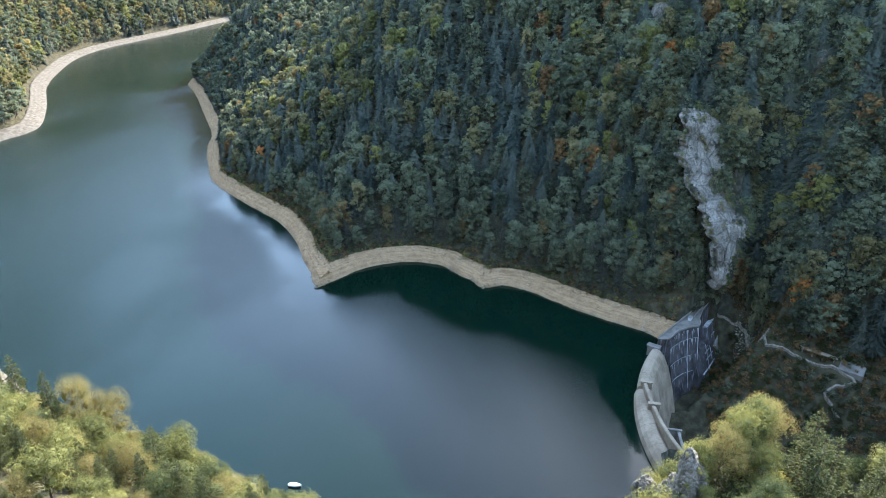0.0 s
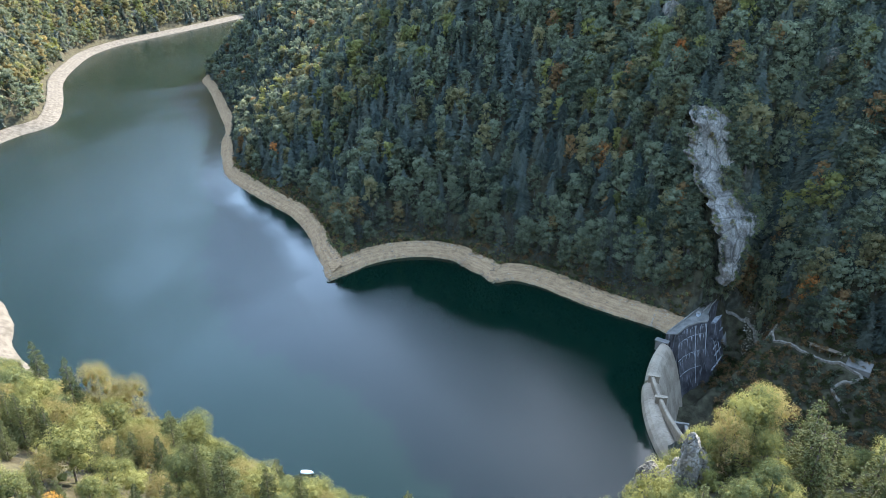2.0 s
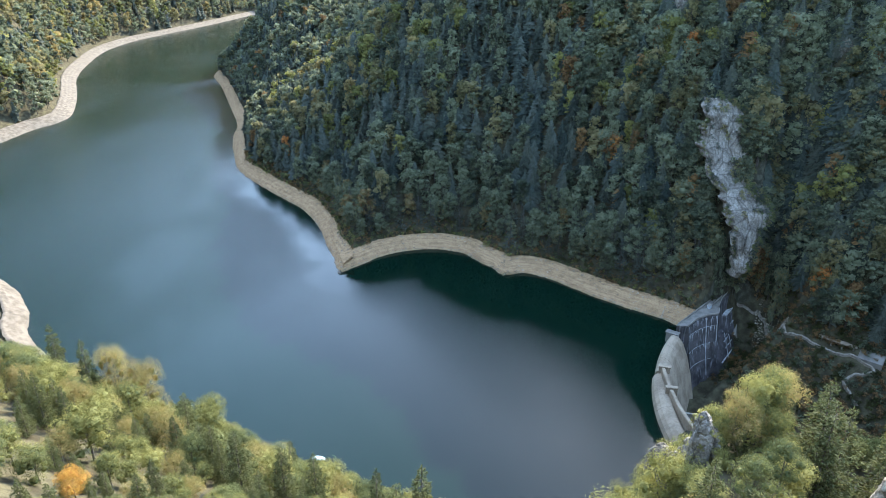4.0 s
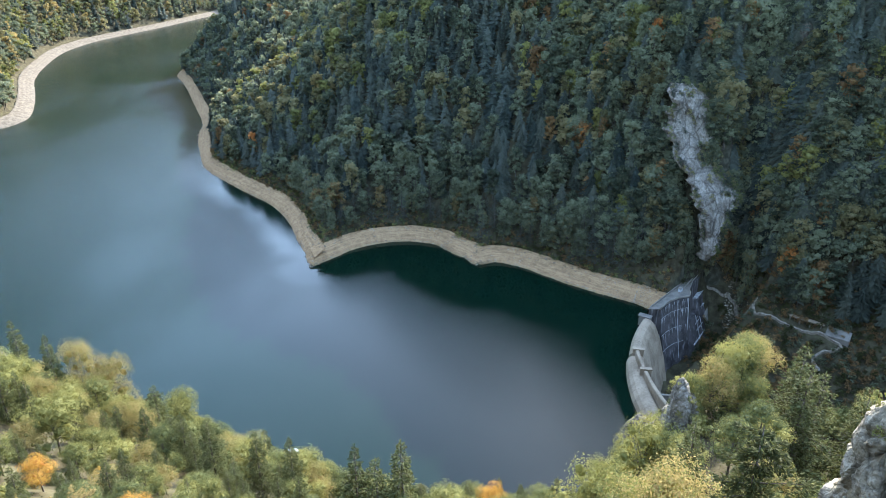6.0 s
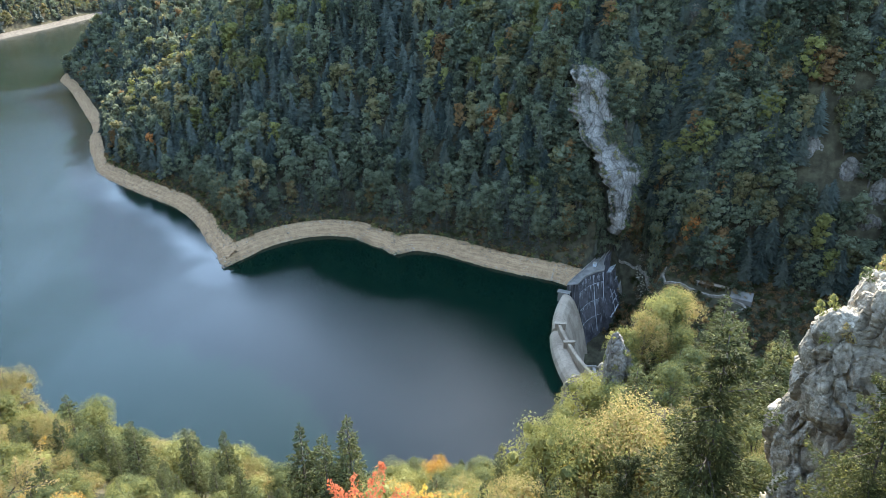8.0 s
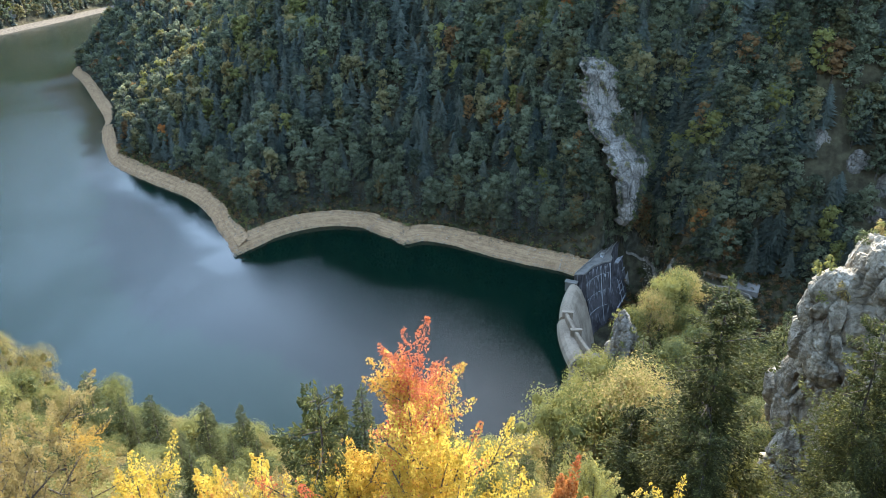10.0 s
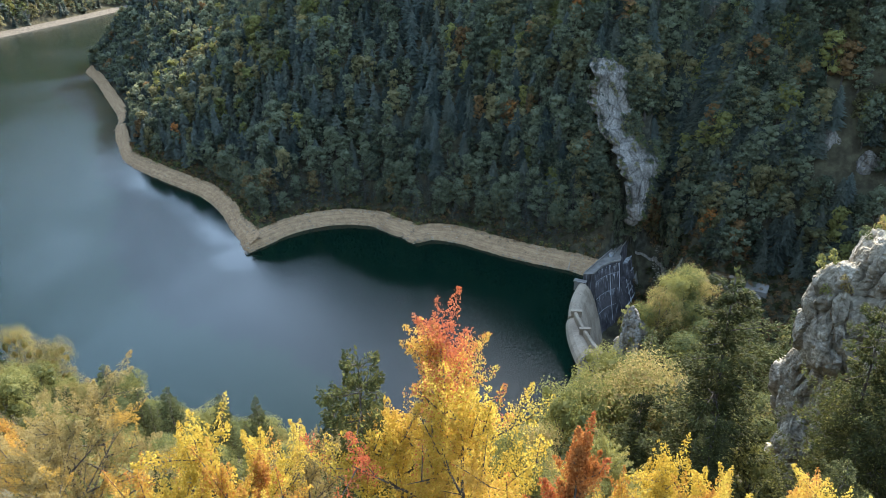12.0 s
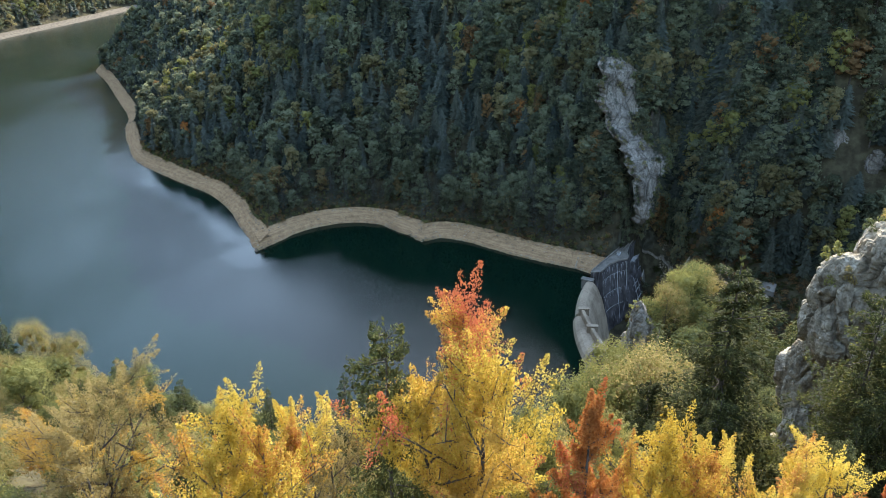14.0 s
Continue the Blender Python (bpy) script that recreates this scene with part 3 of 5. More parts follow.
def lobe_cores(r, centres, radii, share):
    """Rough dense insides of a crown's lobes, to be hidden under its leaves."""
    v, f = [], []
    for n, (c, rad) in enumerate(zip(centres, radii)):
        v.append(c + ICO_V * rad * share * r.uniform(0.75, 1.2, (len(ICO_V), 1)))
        f.append(ICO_F + n * len(ICO_V))
    return np.concatenate(v), np.concatenate(f)


def broadleaf(seed, leaves, leaf, lobes=9, width=0.34, low=0.28, limbs=6, ball=0.34, core=0.0):
    """Unit-high broadleaf tree: trunk with limbs, and a crown of leaf sprays on uneven lobes."""
    r = np.random.RandomState(seed)
    centres, radii = [], []
    for n in range(lobes):
        h = low + (0.96 - low) * (n + 0.5) / lobes
        spread = width * (1.0 - abs((h - low) / (1 - low) * 2 - 0.75) ** 2 * 0.55) * r.uniform(0.25, 0.8)
        a = n * 2.4 + r.uniform(-0.5, 0.5)
        rad = width * ball * r.uniform(1.0, 1.6)
        centres.append((spread * math.cos(a), spread * math.sin(a), min(h, 0.99 - rad * 0.9)))
        radii.append(rad)
    centres, radii = np.array(centres), np.array(radii)
    lines = [((0, 0, -0.06), (0.01, 0.0, low + 0.1), 0.02, 0.014), ((0.01, 0.0, low + 0.1), (0.0, 0.01, 0.8), 0.014, 0.004)]
    for c in centres[:: max(1, lobes // limbs)]:
        lines.append(((0, 0, low * 0.7 + 0.25 * c[2]), tuple(c + (0, 0, 0.03)), 0.009, 0.002))
    trunk = sticks(lines, 4)
    pick = r.choice(lobes, leaves, p=radii**2 / (radii**2).sum())
    out = rand_unit(r, leaves)
    out[:, 2] = np.where(out[:, 2] < -0.3, -out[:, 2] * 0.6, out[:, 2])
    depth = r.uniform(0.55, 1.12, leaves) ** 0.7
    place = centres[pick] + out * (radii[pick] * depth)[:, None] * np.array([1.0, 1.0, 1.05])
    way = rand_unit(r, leaves) * 0.55 + out * 0.8 + (0, 0, 0.15)
    way /= np.linalg.norm(way, axis=1)[:, None]
    u = np.cross(way, rand_unit(r, leaves))
    u /= np.linalg.norm(u, axis=1)[:, None]
    w = np.cross(way, u)
    size = leaf * r.uniform(0.6, 1.35, leaves)[:, None]
    fold = way * size * 0.25
    v = np.stack([place - u * size, place - w * size * 0.6 + fold, place + u * size, place + w * size * 0.6 + fold], 1).reshape(-1, 3)
    k = np.arange(leaves)[:, None] * 4
    faces = np.concatenate([k + (0, 1, 2), k + (0, 2, 3)])
    if core:
        cv, cf = lobe_cores(r, centres, radii, core)
        faces = np.concatenate([faces, cf + len(v)])
        v = np.concatenate([v, cv])
    return trunk, (v, faces)


def sprig_tree(seed, height, leaves, leaf=0.1, width=0.30, low=0.25, boughs=16, twigs=6, lift=0.75, stems=1, girth=0.030):
    """Unit-high tree close by: one or more stems, limbs, upright leafy twigs on them and single leaves along the twigs. leaf: metres."""
    r = np.random.RandomState(seed)
    fork = np.array([0.012, 0.005, low + 0.08])
    lines = [((0, 0, -0.06), fork, 0.014, 0.010)]
    tips = []
    for k in range(stems):
        a = 6.283 * k / stems + r.uniform(-0.4, 0.4)
        lean = 0.0 if stems == 1 or k == 0 else width * r.uniform(0.28, 0.5)
        tip = np.array([lean * math.cos(a) - 0.005, lean * math.sin(a) + 0.01, 0.90 if k == 0 else r.uniform(0.70, 0.86)])
        bend = fork + (tip - fork) * 0.5 + (0.35 * lean * math.cos(a), 0.35 * lean * math.sin(a), -0.02)
        tips.append((bend, tip))
        lines += [(fork, bend, 0.009, 0.006), (bend, tip, 0.006, 0.002)]
    starts, ends = [], []
    for b in range(boughs):
        bend, tip = tips[b % stems]
        q = (b + 0.5) / boughs
        root = fork + (bend - fork) * q * 2 if q < 0.5 else bend + (tip - bend) * (q * 2 - 1)
        a = b * 2.4 + r.uniform(-0.4, 0.4)
        reach = width * (1.0 - 0.85 * q**1.3) * (0.6 + 0.6 * min(1, q * 4)) * r.uniform(0.55, 1.15) * (1.0 if stems == 1 else 0.8)
        end = root + (reach * math.cos(a), reach * math.sin(a), reach * r.uniform(0.35, 0.95))
        lines.append((root, end, 0.0055 * (1.1 - 0.7 * q), 0.0014))
        for t in range(twigs):
            u = (t + r.uniform(0.2, 1)) / twigs
            s0 = root + (end - root) * u
            way = np.array([math.cos(a), math.sin(a), 0]) * r.uniform(0.0, 0.9) + r.normal(scale=0.42, size=3) + (0, 0, lift)
            way /= np.linalg.norm(way)
            L = width * r.uniform(0.18, 0.50) * (1.05 - 0.45 * q)
            starts.append(s0)
            ends.append(s0 + way * L)
            if t % 2 == 0:
                lines.append((s0, s0 + way * L, 0.0018, 0.0006))
    for bend, tip in tips:
        for t in range(8):
            s0 = bend + (tip - bend) * r.uniform(0.55, 1.0)
            way = np.array([*r.normal(scale=0.35, size=2), 1.0])
            starts.append(s0)
            ends.append(s0 + way / np.linalg.norm(way) * r.uniform(0.06, 0.13))
    starts, ends = np.array(starts), np.array(ends)
    lengths = np.linalg.norm(ends - starts, axis=1)
    share = lengths * r.uniform(0.45, 1.5, len(lengths))
    pick = r.choice(len(starts), leaves, p=share / share.sum())
    u = r.uniform(0.0, 1.08, leaves)[:, None]
    place = starts[pick] + (ends - starts)[pick] * u + rand_unit(r, leaves) * girth * (1.15 - u**2 * 0.8) * r.uniform(0.2, 1.0, leaves)[:, None] ** 0.5
    way = rand_unit(r, leaves) + (0, 0, 0.5)
    way /= np.linalg.norm(way, axis=1)[:, None]
    a = np.cross(way, rand_unit(r, leaves))
    a /= np.linalg.norm(a, axis=1)[:, None]
    w = np.cross(way, a)
    size = leaf / height * r.uniform(0.55, 1.3, leaves)[:, None]
    fold = way * size * 0.3
    v = np.stack([place - a * size, place - w * size * 0.62 + fold, place + a * size, place + w * size * 0.62 + fold], 1).reshape(-1, 3)
    k = np.arange(leaves)[:, None] * 4
    return sticks(lines, 4), (v, np.concatenate([k + (0, 1, 2), k + (0, 2, 3)]))


def tree_thing(name, arrays, leaf_mats, leaf_share=None, label="", category="tree", seed=0):
    """A tree with its trunk and crown as parts, one metre high, to be copied at its true size."""
    (tv, tf), (cv, cf) = arrays
    base = new(name)
    trunk_ob = new("trunk", mesh_of("trunk", tv, tf, [BARK], smooth=True))
    pickers = np.zeros(len(cf), int)
    if leaf_share is not None:
        pickers = leaf_share(cv[cf[:, 0]], np.random.RandomState(seed))
    crown_ob = new("crown", mesh_of("crown", cv, cf, leaf_mats, pickers))
    trunk_ob.parent = crown_ob.parent = base
    return tagged(base, label, category)


taken = []


def planted(ob, x, y, height, wide=1.0, turn=0.0, sink=0.0, first=False):
    """Stands a copy of a model tree on the ground at its size."""
    z = float(terrain(np.array([x]), np.array([y]))[0]) - sink
    m = Matrix.Translation((x, y, z)) @ Matrix.Rotation(turn, 4, "Z") @ Matrix.Diagonal((height * wide, height * wide, height, 1))
    taken.append((x, y))
    if first:
        ob.matrix_basis = m
        return ob
    made = copy_thing(ob, m)
    made.matrix_basis = m
    return made


# ---------------------------------------------------------------- the dam
def part(name, bm, mat, parent, label=""):
    me = bpy.data.meshes.new(name)
    bmesh.ops.recalc_face_normals(bm, faces=bm.faces)
    bm.to_mesh(me)
    bm.free()
    me.materials.append(mat)
    ob = new(name, me)
    ob.parent = parent
    return tagged(ob, label) if label else ob


def arc_point(a, off=0.0):
    r = DAM_RADIUS + off
    return (DAM_CENTRE[0] + r * math.cos(radians(a)), DAM_CENTRE[1] + r * math.sin(radians(a)))


def sweep(stations, section):
    """A solid swept through plan stations (x, y, nx, ny), n pointing upstream; section: loop of (offset along n, z)."""
    bm = bmesh.new()
    rings = [[bm.verts.new((x + o * nx, y + o * ny, z)) for o, z in section] for x, y, nx, ny in stations]
    n = len(section)
    for p, q in zip(rings, rings[1:]):
        for k in range(n):
            bm.faces.new((p[k], q[k], q[(k + 1) % n], p[(k + 1) % n]))
    bm.faces.new(rings[0][::-1])
    bm.faces.new(rings[-1])
    return bm


def on_arc(a0, a1, steps=4, off0=0.0, off1=0.0):
    out = []
    for s in range(steps + 1):
        u = s / steps
        a = a0 + (a1 - a0) * u
        out.append((*arc_point(a, off0 + (off1 - off0) * u), math.cos(radians(a)), math.sin(radians(a))))
    return out


def on_line(p, q, u0=0.0, u1=1.0):
    dx, dy = q[0] - p[0], q[1] - p[1]
    L = math.hypot(dx, dy)
    return [(p[0] + dx * u, p[1] + dy * u, -dy / L, dx / L) for u in (u0, u1)]


def box(sx, sy, sz, m, bevel=0.0):
    bm = bmesh.new()
    bmesh.ops.create_cube(bm, size=1.0, matrix=m @ Matrix.Diagonal((sx, sy, sz, 1)))
    if bevel:
        bmesh.ops.bevel(bm, geom=bm.edges[:], offset=bevel, segments=2, affect="EDGES")
    return bm


def radial(a, off, z):
    return Matrix.Translation((*arc_point(a, off), z)) @ Matrix.Rotation(radians(a), 4, "Z")


dam = tagged(new("arch_dam"), "concrete arch dam with a pale overflow crest and dark stained face", "dam")
dam.matrix_basis = Matrix.Translation((4.8, 3.5, 0.0))
CREST = 8.0
BACK_A, BACK_B = (95.2, 277.6), (138.0, 323.0)
ARCH = [(100.2, 275.9), (102.4, 278.8), (104.9, 281.2), (108.2, 283.9), (111.6, 285.8), (114.6, 287.1), (117.6, 287.9)]
WING_P, WING_W, WING_N = (119.6, 294.2), (0.582, 0.813), (0.813, -0.582)


def on_wing(u, d):
    return (WING_P[0] + WING_W[0] * u + WING_N[0] * d, WING_P[1] + WING_W[1] * u + WING_N[1] * d)


def prism(top, bottom, z1, z0):
    """A block between a plan outline at height z1 and one at z0."""
    bm = bmesh.new()
    a = [bm.verts.new((*p, z1)) for p in top]
    b = [bm.verts.new((*p, z0)) for p in bottom]
    for k in range(len(a)):
        j = (k + 1) % len(a)
        bm.faces.new((a[k], a[j], b[j], b[k]))
    bm.faces.new(a)
    bm.faces.new(b[::-1])
    return bm


def arch_stations(k0, k1):
    out = []
    for k in range(k0, k1 + 1):
        p, q = ARCH[max(0, k - 1)], ARCH[min(len(ARCH) - 1, k + 1)]
        L = math.hypot(q[0] - p[0], q[1] - p[1])
        out.append((*ARCH[k], -(q[1] - p[1]) / L, (q[0] - p[0]) / L))
    return out


def arch_face(z):
    return float(np.interp(z, [-40, -24, -6, CREST], [-9.0, -6.2, -2.2, 0.0]))


def wing_face(z):
    return float(np.interp(z, [-40, -24, -5.5], [15.0, 10.2, 4.2]))


# dark arch in three blocks, split by open joints
BODY = [(4.0, -50), (4.0, CREST), (0, CREST), (arch_face(1), 1), (arch_face(-6), -6), (arch_face(-15), -15), (arch_face(-24), -24), (-9.0, -40), (-9.0, -50)]
for k in range(3):
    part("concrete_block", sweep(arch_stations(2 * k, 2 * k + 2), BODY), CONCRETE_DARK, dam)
    for z in (2.6, -6.0, -14.0):
        o = arch_face(z)
        part("lift_joint", sweep(arch_stations(2 * k, 2 * k + 2), [(o + 0.1, z), (o + 0.1, z + 0.14), (o - 0.12, z + 0.12), (o - 0.12, z)]), CONCRETE_LIME, dam, "lime-crusted joint between two lifts")
for k in (4, 6):
    x, y, nx, ny = arch_stations(k, k)[0]
    part("joint_cover", sweep([(x - 0.16 * ny, y + 0.16 * nx, nx, ny), (x + 0.16 * ny, y - 0.16 * nx, nx, ny)], [(0.1, CREST - 0.6), (-0.22, CREST - 0.6), (arch_face(-6) - 0.2, -6), (arch_face(-22) - 0.2, -22), (arch_face(-22) + 0.2, -22), (arch_face(-6) + 0.2, -6)]), CONCRETE_LIME, dam)
# straight back wall towards the hillside
for k in range(4):
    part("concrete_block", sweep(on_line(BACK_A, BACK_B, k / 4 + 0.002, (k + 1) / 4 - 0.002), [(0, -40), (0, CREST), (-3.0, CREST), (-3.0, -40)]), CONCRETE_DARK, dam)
# stepped wing: upper wall, rounded middle block, base
part("wing_wall", prism([on_wing(u, d) for u, d in ((-4, -4), (-4, -1.2), (-1, 0), (31, 0), (34, 0), (34, -4))], [on_wing(u, d) for u, d in ((-4, -4), (-4, 0.6), (-1, 1.8), (31, 1.6), (34, 1.6), (34, -4))], CREST, -5.6), CONCRETE_DARK, dam)


def rounded_block(u0, u1, d0, d1, d2):
    low = [(u0, d0)]
    for k in range(6):
        q = k / 5 * math.pi / 2
        low.append((u0 + 3.0 * (1 - math.cos(q)), d1 - 2.4 + 2.4 * math.sin(q) + d2))
    return [on_wing(u, d) for u, d in low + [(u1, d1 + d2), (u1, d0)]]


part("wing_block", prism(rounded_block(7.2, 33, 0, 2.7, 0), rounded_block(6.8, 33, 0, 2.7, 1.7), 0.6, -5.6), CONCRETE_DARK, dam)
part("wing_block", prism(rounded_block(11.0, 33, 1, 4.3, 0.3), rounded_block(10.0, 33, 1, 4.3, 1.9), -5.2, -9.6), CONCRETE_DARK, dam)
for u0, d, z, span in ((7.2, 2.7, 0.6, 25.5), (11.0, 4.6, -5.2, 14.0)):
    a, b = rounded_block(u0 - 0.12, u0 + span, d - 2.2, d + 0.16, 0), rounded_block(u0 - 0.12, u0 + span, d - 2.2, d + 0.16, 0)
    part("ledge", prism(a, b, z + 0.3, z - 0.16), CONCRETE_LIME, dam, "lime-crusted concrete ledge")
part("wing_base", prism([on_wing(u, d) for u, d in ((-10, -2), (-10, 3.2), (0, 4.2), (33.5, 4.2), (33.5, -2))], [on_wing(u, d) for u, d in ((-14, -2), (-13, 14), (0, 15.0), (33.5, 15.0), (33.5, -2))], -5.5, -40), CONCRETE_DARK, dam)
for z, u0, u1 in ((-9.5, 0.5, 6.5), (-13.0, 1.0, 11.0), (-17.5, -6, 12), (-13.2, 5.5, 8.0), (-7.6, 2.5, 6.0)):
    d = wing_face(z)
    part("lift_joint", prism([on_wing(u, q) for u, q in ((u0, d - 0.4), (u0, d + 0.2), (u1, d + 0.2), (u1, d - 0.4))], [on_wing(u, q) for u, q in ((u0, d - 0.3), (u0, d + 0.28), (u1, d + 0.28), (u1, d - 0.3))], z + 0.15, z - 0.15), CONCRETE_LIME, dam, "lime-crusted joint between two lifts")
for u, z1, z0 in ((3.2, -6.0, -19.0), (8.6, -9.0, -16.0)):
    part("joint_cover", prism([on_wing(u + s, wing_face(z1) + q) for s, q in ((-0.15, -0.3), (-0.15, 0.2), (0.15, 0.2), (0.15, -0.3))], [on_wing(u + s, wing_face(z0) + q) for s, q in ((-0.15, -0.3), (-0.15, 0.2), (0.15, 0.2), (0.15, -0.3))], z1, z0), CONCRETE_LIME, dam)
slab_bm = bmesh.new()
outline = [(28.0, -1.4), (34.4, -2.2), (35.0, -8.0), (34.6, -22.5), (21.5, -24.5), (13.0, -11.0), (17.0, -8.6), (19.0, -6.4), (24.0, -5.0)]
front = []
for u, z in outline:
    front.append(slab_bm.verts.new((*on_wing(u, float(np.interp(z, [-25, -10, -5.5, -1], [11.4, 7.3, 5.4, 3.7]))), z)))
slab_bm.faces.new(front)
for v in [g for g in bmesh.ops.extrude_face_region(slab_bm, geom=slab_bm.faces[:])["geom"] if isinstance(g, bmesh.types.BMVert)]:
    v.co.x -= WING_N[0] * 2.5
    v.co.y -= WING_N[1] * 2.5
part("abutment_slab", slab_bm, CONCRETE_GREY, dam, "smooth grey concrete abutment slab")
# lime runs under the joints and ledges
lime_r = random.Random(5)
for k in range(3):
    bm = bmesh.new()
    st = arch_stations(2 * k, 2 * k + 2)
    for _ in range(22):
        u = lime_r.uniform(0, 1.98)
        a, b, w = st[int(u)], st[int(u) + 1], u % 1
        x, y, nx, ny = (a[q] + (b[q] - a[q]) * w for q in range(4))
        z1 = lime_r.choice((7.4, 2.5, -6.1, 2.5, 6.5)) + lime_r.uniform(-0.3, 0)
        long, wide = lime_r.uniform(0.8, 4.0), lime_r.uniform(0.06, 0.24)
        o1, o0 = arch_face(z1) - 0.06, arch_face(z1 - long) - 0.06
        bm.faces.new([bm.verts.new(q) for q in ((x + o1 * nx - wide * ny, y + o1 * ny + wide * nx, z1), (x + o1 * nx + wide * ny, y + o1 * ny - wide * nx, z1), (x + o0 * nx + 0.02 * ny, y + o0 * ny, z1 - long))])
    part("lime_run", bm, CONCRETE_LIME, dam, "white lime runs on the dark concrete")["kind"] = "stuff"
bm = bmesh.new()
for _ in range(34):
    u, z1 = lime_r.uniform(8, 32), lime_r.choice((0.55, 0.55, -5.3))
    if z1 < 0 and not 11 < u < 24:
        continue
    d, long, wide = (2.7 if z1 > 0 else 4.6) + 0.12, lime_r.uniform(0.6, 2.4), lime_r.uniform(0.1, 0.35)
    d2 = d + (1.7 * long / 6.2 if z1 > 0 else 1.6 * long / 4.4)
    bm.faces.new([bm.verts.new(q) for q in ((*on_wing(u - wide, d), z1), (*on_wing(u + wide, d), z1), (*on_wing(u, d2), z1 - long))])
part("lime_run", bm, CONCRETE_LIME, dam, "white lime runs on the dark concrete")["kind"] = "stuff"
# deck, platform and low parapets
platform = bmesh.new()
inner = [ARCH[0], *ARCH[2:6], (117.8, 287.6), (119.6, 290.6), (120.2, 294.6), (125.4, 304.4), on_wing(31, 0.1), on_wing(34, 0.1)]
platform.faces.new([platform.verts.new((x, y, CREST + 0.32)) for x, y in [(94.6, 276.6), *inner, (138.4, 323.4)]])
for v in [g for g in bmesh.ops.extrude_face_region(platform, geom=platform.faces[:])["geom"] if isinstance(g, bmesh.types.BMVert)]:
    v.co.z -= 0.31
part("walkway", platform, CONCRETE_WALK, dam, "grey concrete walkway slab")


def low_wall(points, height, thick):
    out = []
    for k in range(len(points)):
        p, q = points[max(0, k - 1)], points[min(len(points) - 1, k + 1)]
        L = math.hypot(q[0] - p[0], q[1] - p[1])
        out.append((*points[k], -(q[1] - p[1]) / L, (q[0] - p[0]) / L))
    return sweep(out, [(thick, CREST + 0.33), (thick, CREST + 0.33 + height), (0.02, CREST + 0.33 + height), (0.02, CREST + 0.33)])


part("parapet", low_wall([(95.6, 277.0), (138.2, 322.2)], 0.8, 0.3), CONCRETE_GREY, dam)
part("parapet", low_wall(inner[:6], 0.7, 0.25), CONCRETE_GREY, dam)
part("parapet", low_wall(inner[6:], 0.7, 0.25), CONCRETE_GREY, dam)
part("stair_wall", low_wall([(118.4, 296.6), (126.6, 307.0), (137.0, 320.2)], 1.0, 0.3), CONCRETE_GREY, dam)
cabinet = tagged(new("switch_cabinet"), "small grey metal cabinet on the dam's platform", "cabinet")
cabinet.matrix_basis = dam.matrix_basis.copy()
part("cabinet_body", box(2.2, 1.5, 1.7, Matrix.Translation((115.2, 293.6, CREST + 1.18)) @ Matrix.Rotation(radians(50), 4, "Z"), 0.05), STEEL, cabinet)
part("cabinet_roof", box(2.5, 1.8, 0.12, Matrix.Translation((115.2, 293.6, CREST + 2.1)) @ Matrix.Rotation(radians(50), 4, "Z"), 0.03), CONCRETE_GREY, cabinet)
# end pier with its cap
part("pier", box(5.4, 3.0, 62, radial(145.0, 0.3, -26.2), 0.15), CONCRETE_WALK, dam)
part("pier_cap", box(6.2, 3.4, 0.5, radial(145.0, 0.4, 5.0), 0.1), CONCRETE_WALK, dam)
# overflow crest and chute
OGEE = [(0.8, -55), (0.8, 3.2), (0.4, 4.2), (-0.6, 4.8), (-2.0, 4.9), (-3.6, 4.2), (-5.6, 2.0), (-8.4, -4), (-11.2, -13), (-13.8, -24), (-17, -55)]
for k in range(3):
    part("overflow_block", sweep(on_arc(145.9 + 5.7 * k + 0.03, 151.6 + 5.7 * k - 0.03, 5), OGEE), CONCRETE_PALE, dam)
NEAR = [(1.6, -55), (1.6, 0.6), (1.0, 2.4), (-0.4, 3.7), (-2.4, 4.4), (-4.6, 4.5), (-6.0, 3.0), (-7.5, -2), (-9.5, -12), (-14, -55)]
for k in range(5):
    part("overflow_block", sweep(on_arc(163.1 + 6.4 * k + 0.03, 169.5 + 6.4 * k - 0.03, 5), NEAR), CONCRETE_PALE, dam)
SIDE_WALL = [(0.8, -14.0), (0.8, 7.0), (0.5, 7.3), (-0.5, 7.3), (-0.8, 7.0), (-0.8, -14.0)]
part("side_wall", sweep(on_arc(163.6, 170.4, 5, -2.4, -4.6), SIDE_WALL), CONCRETE_PALE, dam)
part("side_wall", sweep(on_arc(171.8, 193, 12, -5.0, -9.8), SIDE_WALL), CONCRETE_PALE, dam)
for a, o in ((163.0, -2.8), (171.0, -5.2)):
    part("gate_pier", box(4.6, 1.5, 4.8, radial(a, o, 4.9), 0.12), CONCRETE_PALE, dam)
    part("pier_cap", box(5.0, 1.9, 0.4, radial(a, o, 7.5), 0.08), CONCRETE_PALE, dam)
# stilling structure below the chute
part("apron_wall", sweep(on_arc(168, 186, 6, -17.5, -18.5), [(0.6, -55), (0.6, -9), (-0.6, -9), (-0.6, -55)]), CONCRETE_GREY, dam)
part("apron_wall", box(8, 1.2, 46, radial(167.2, -15, -32), 0.1), CONCRETE_GREY, dam)


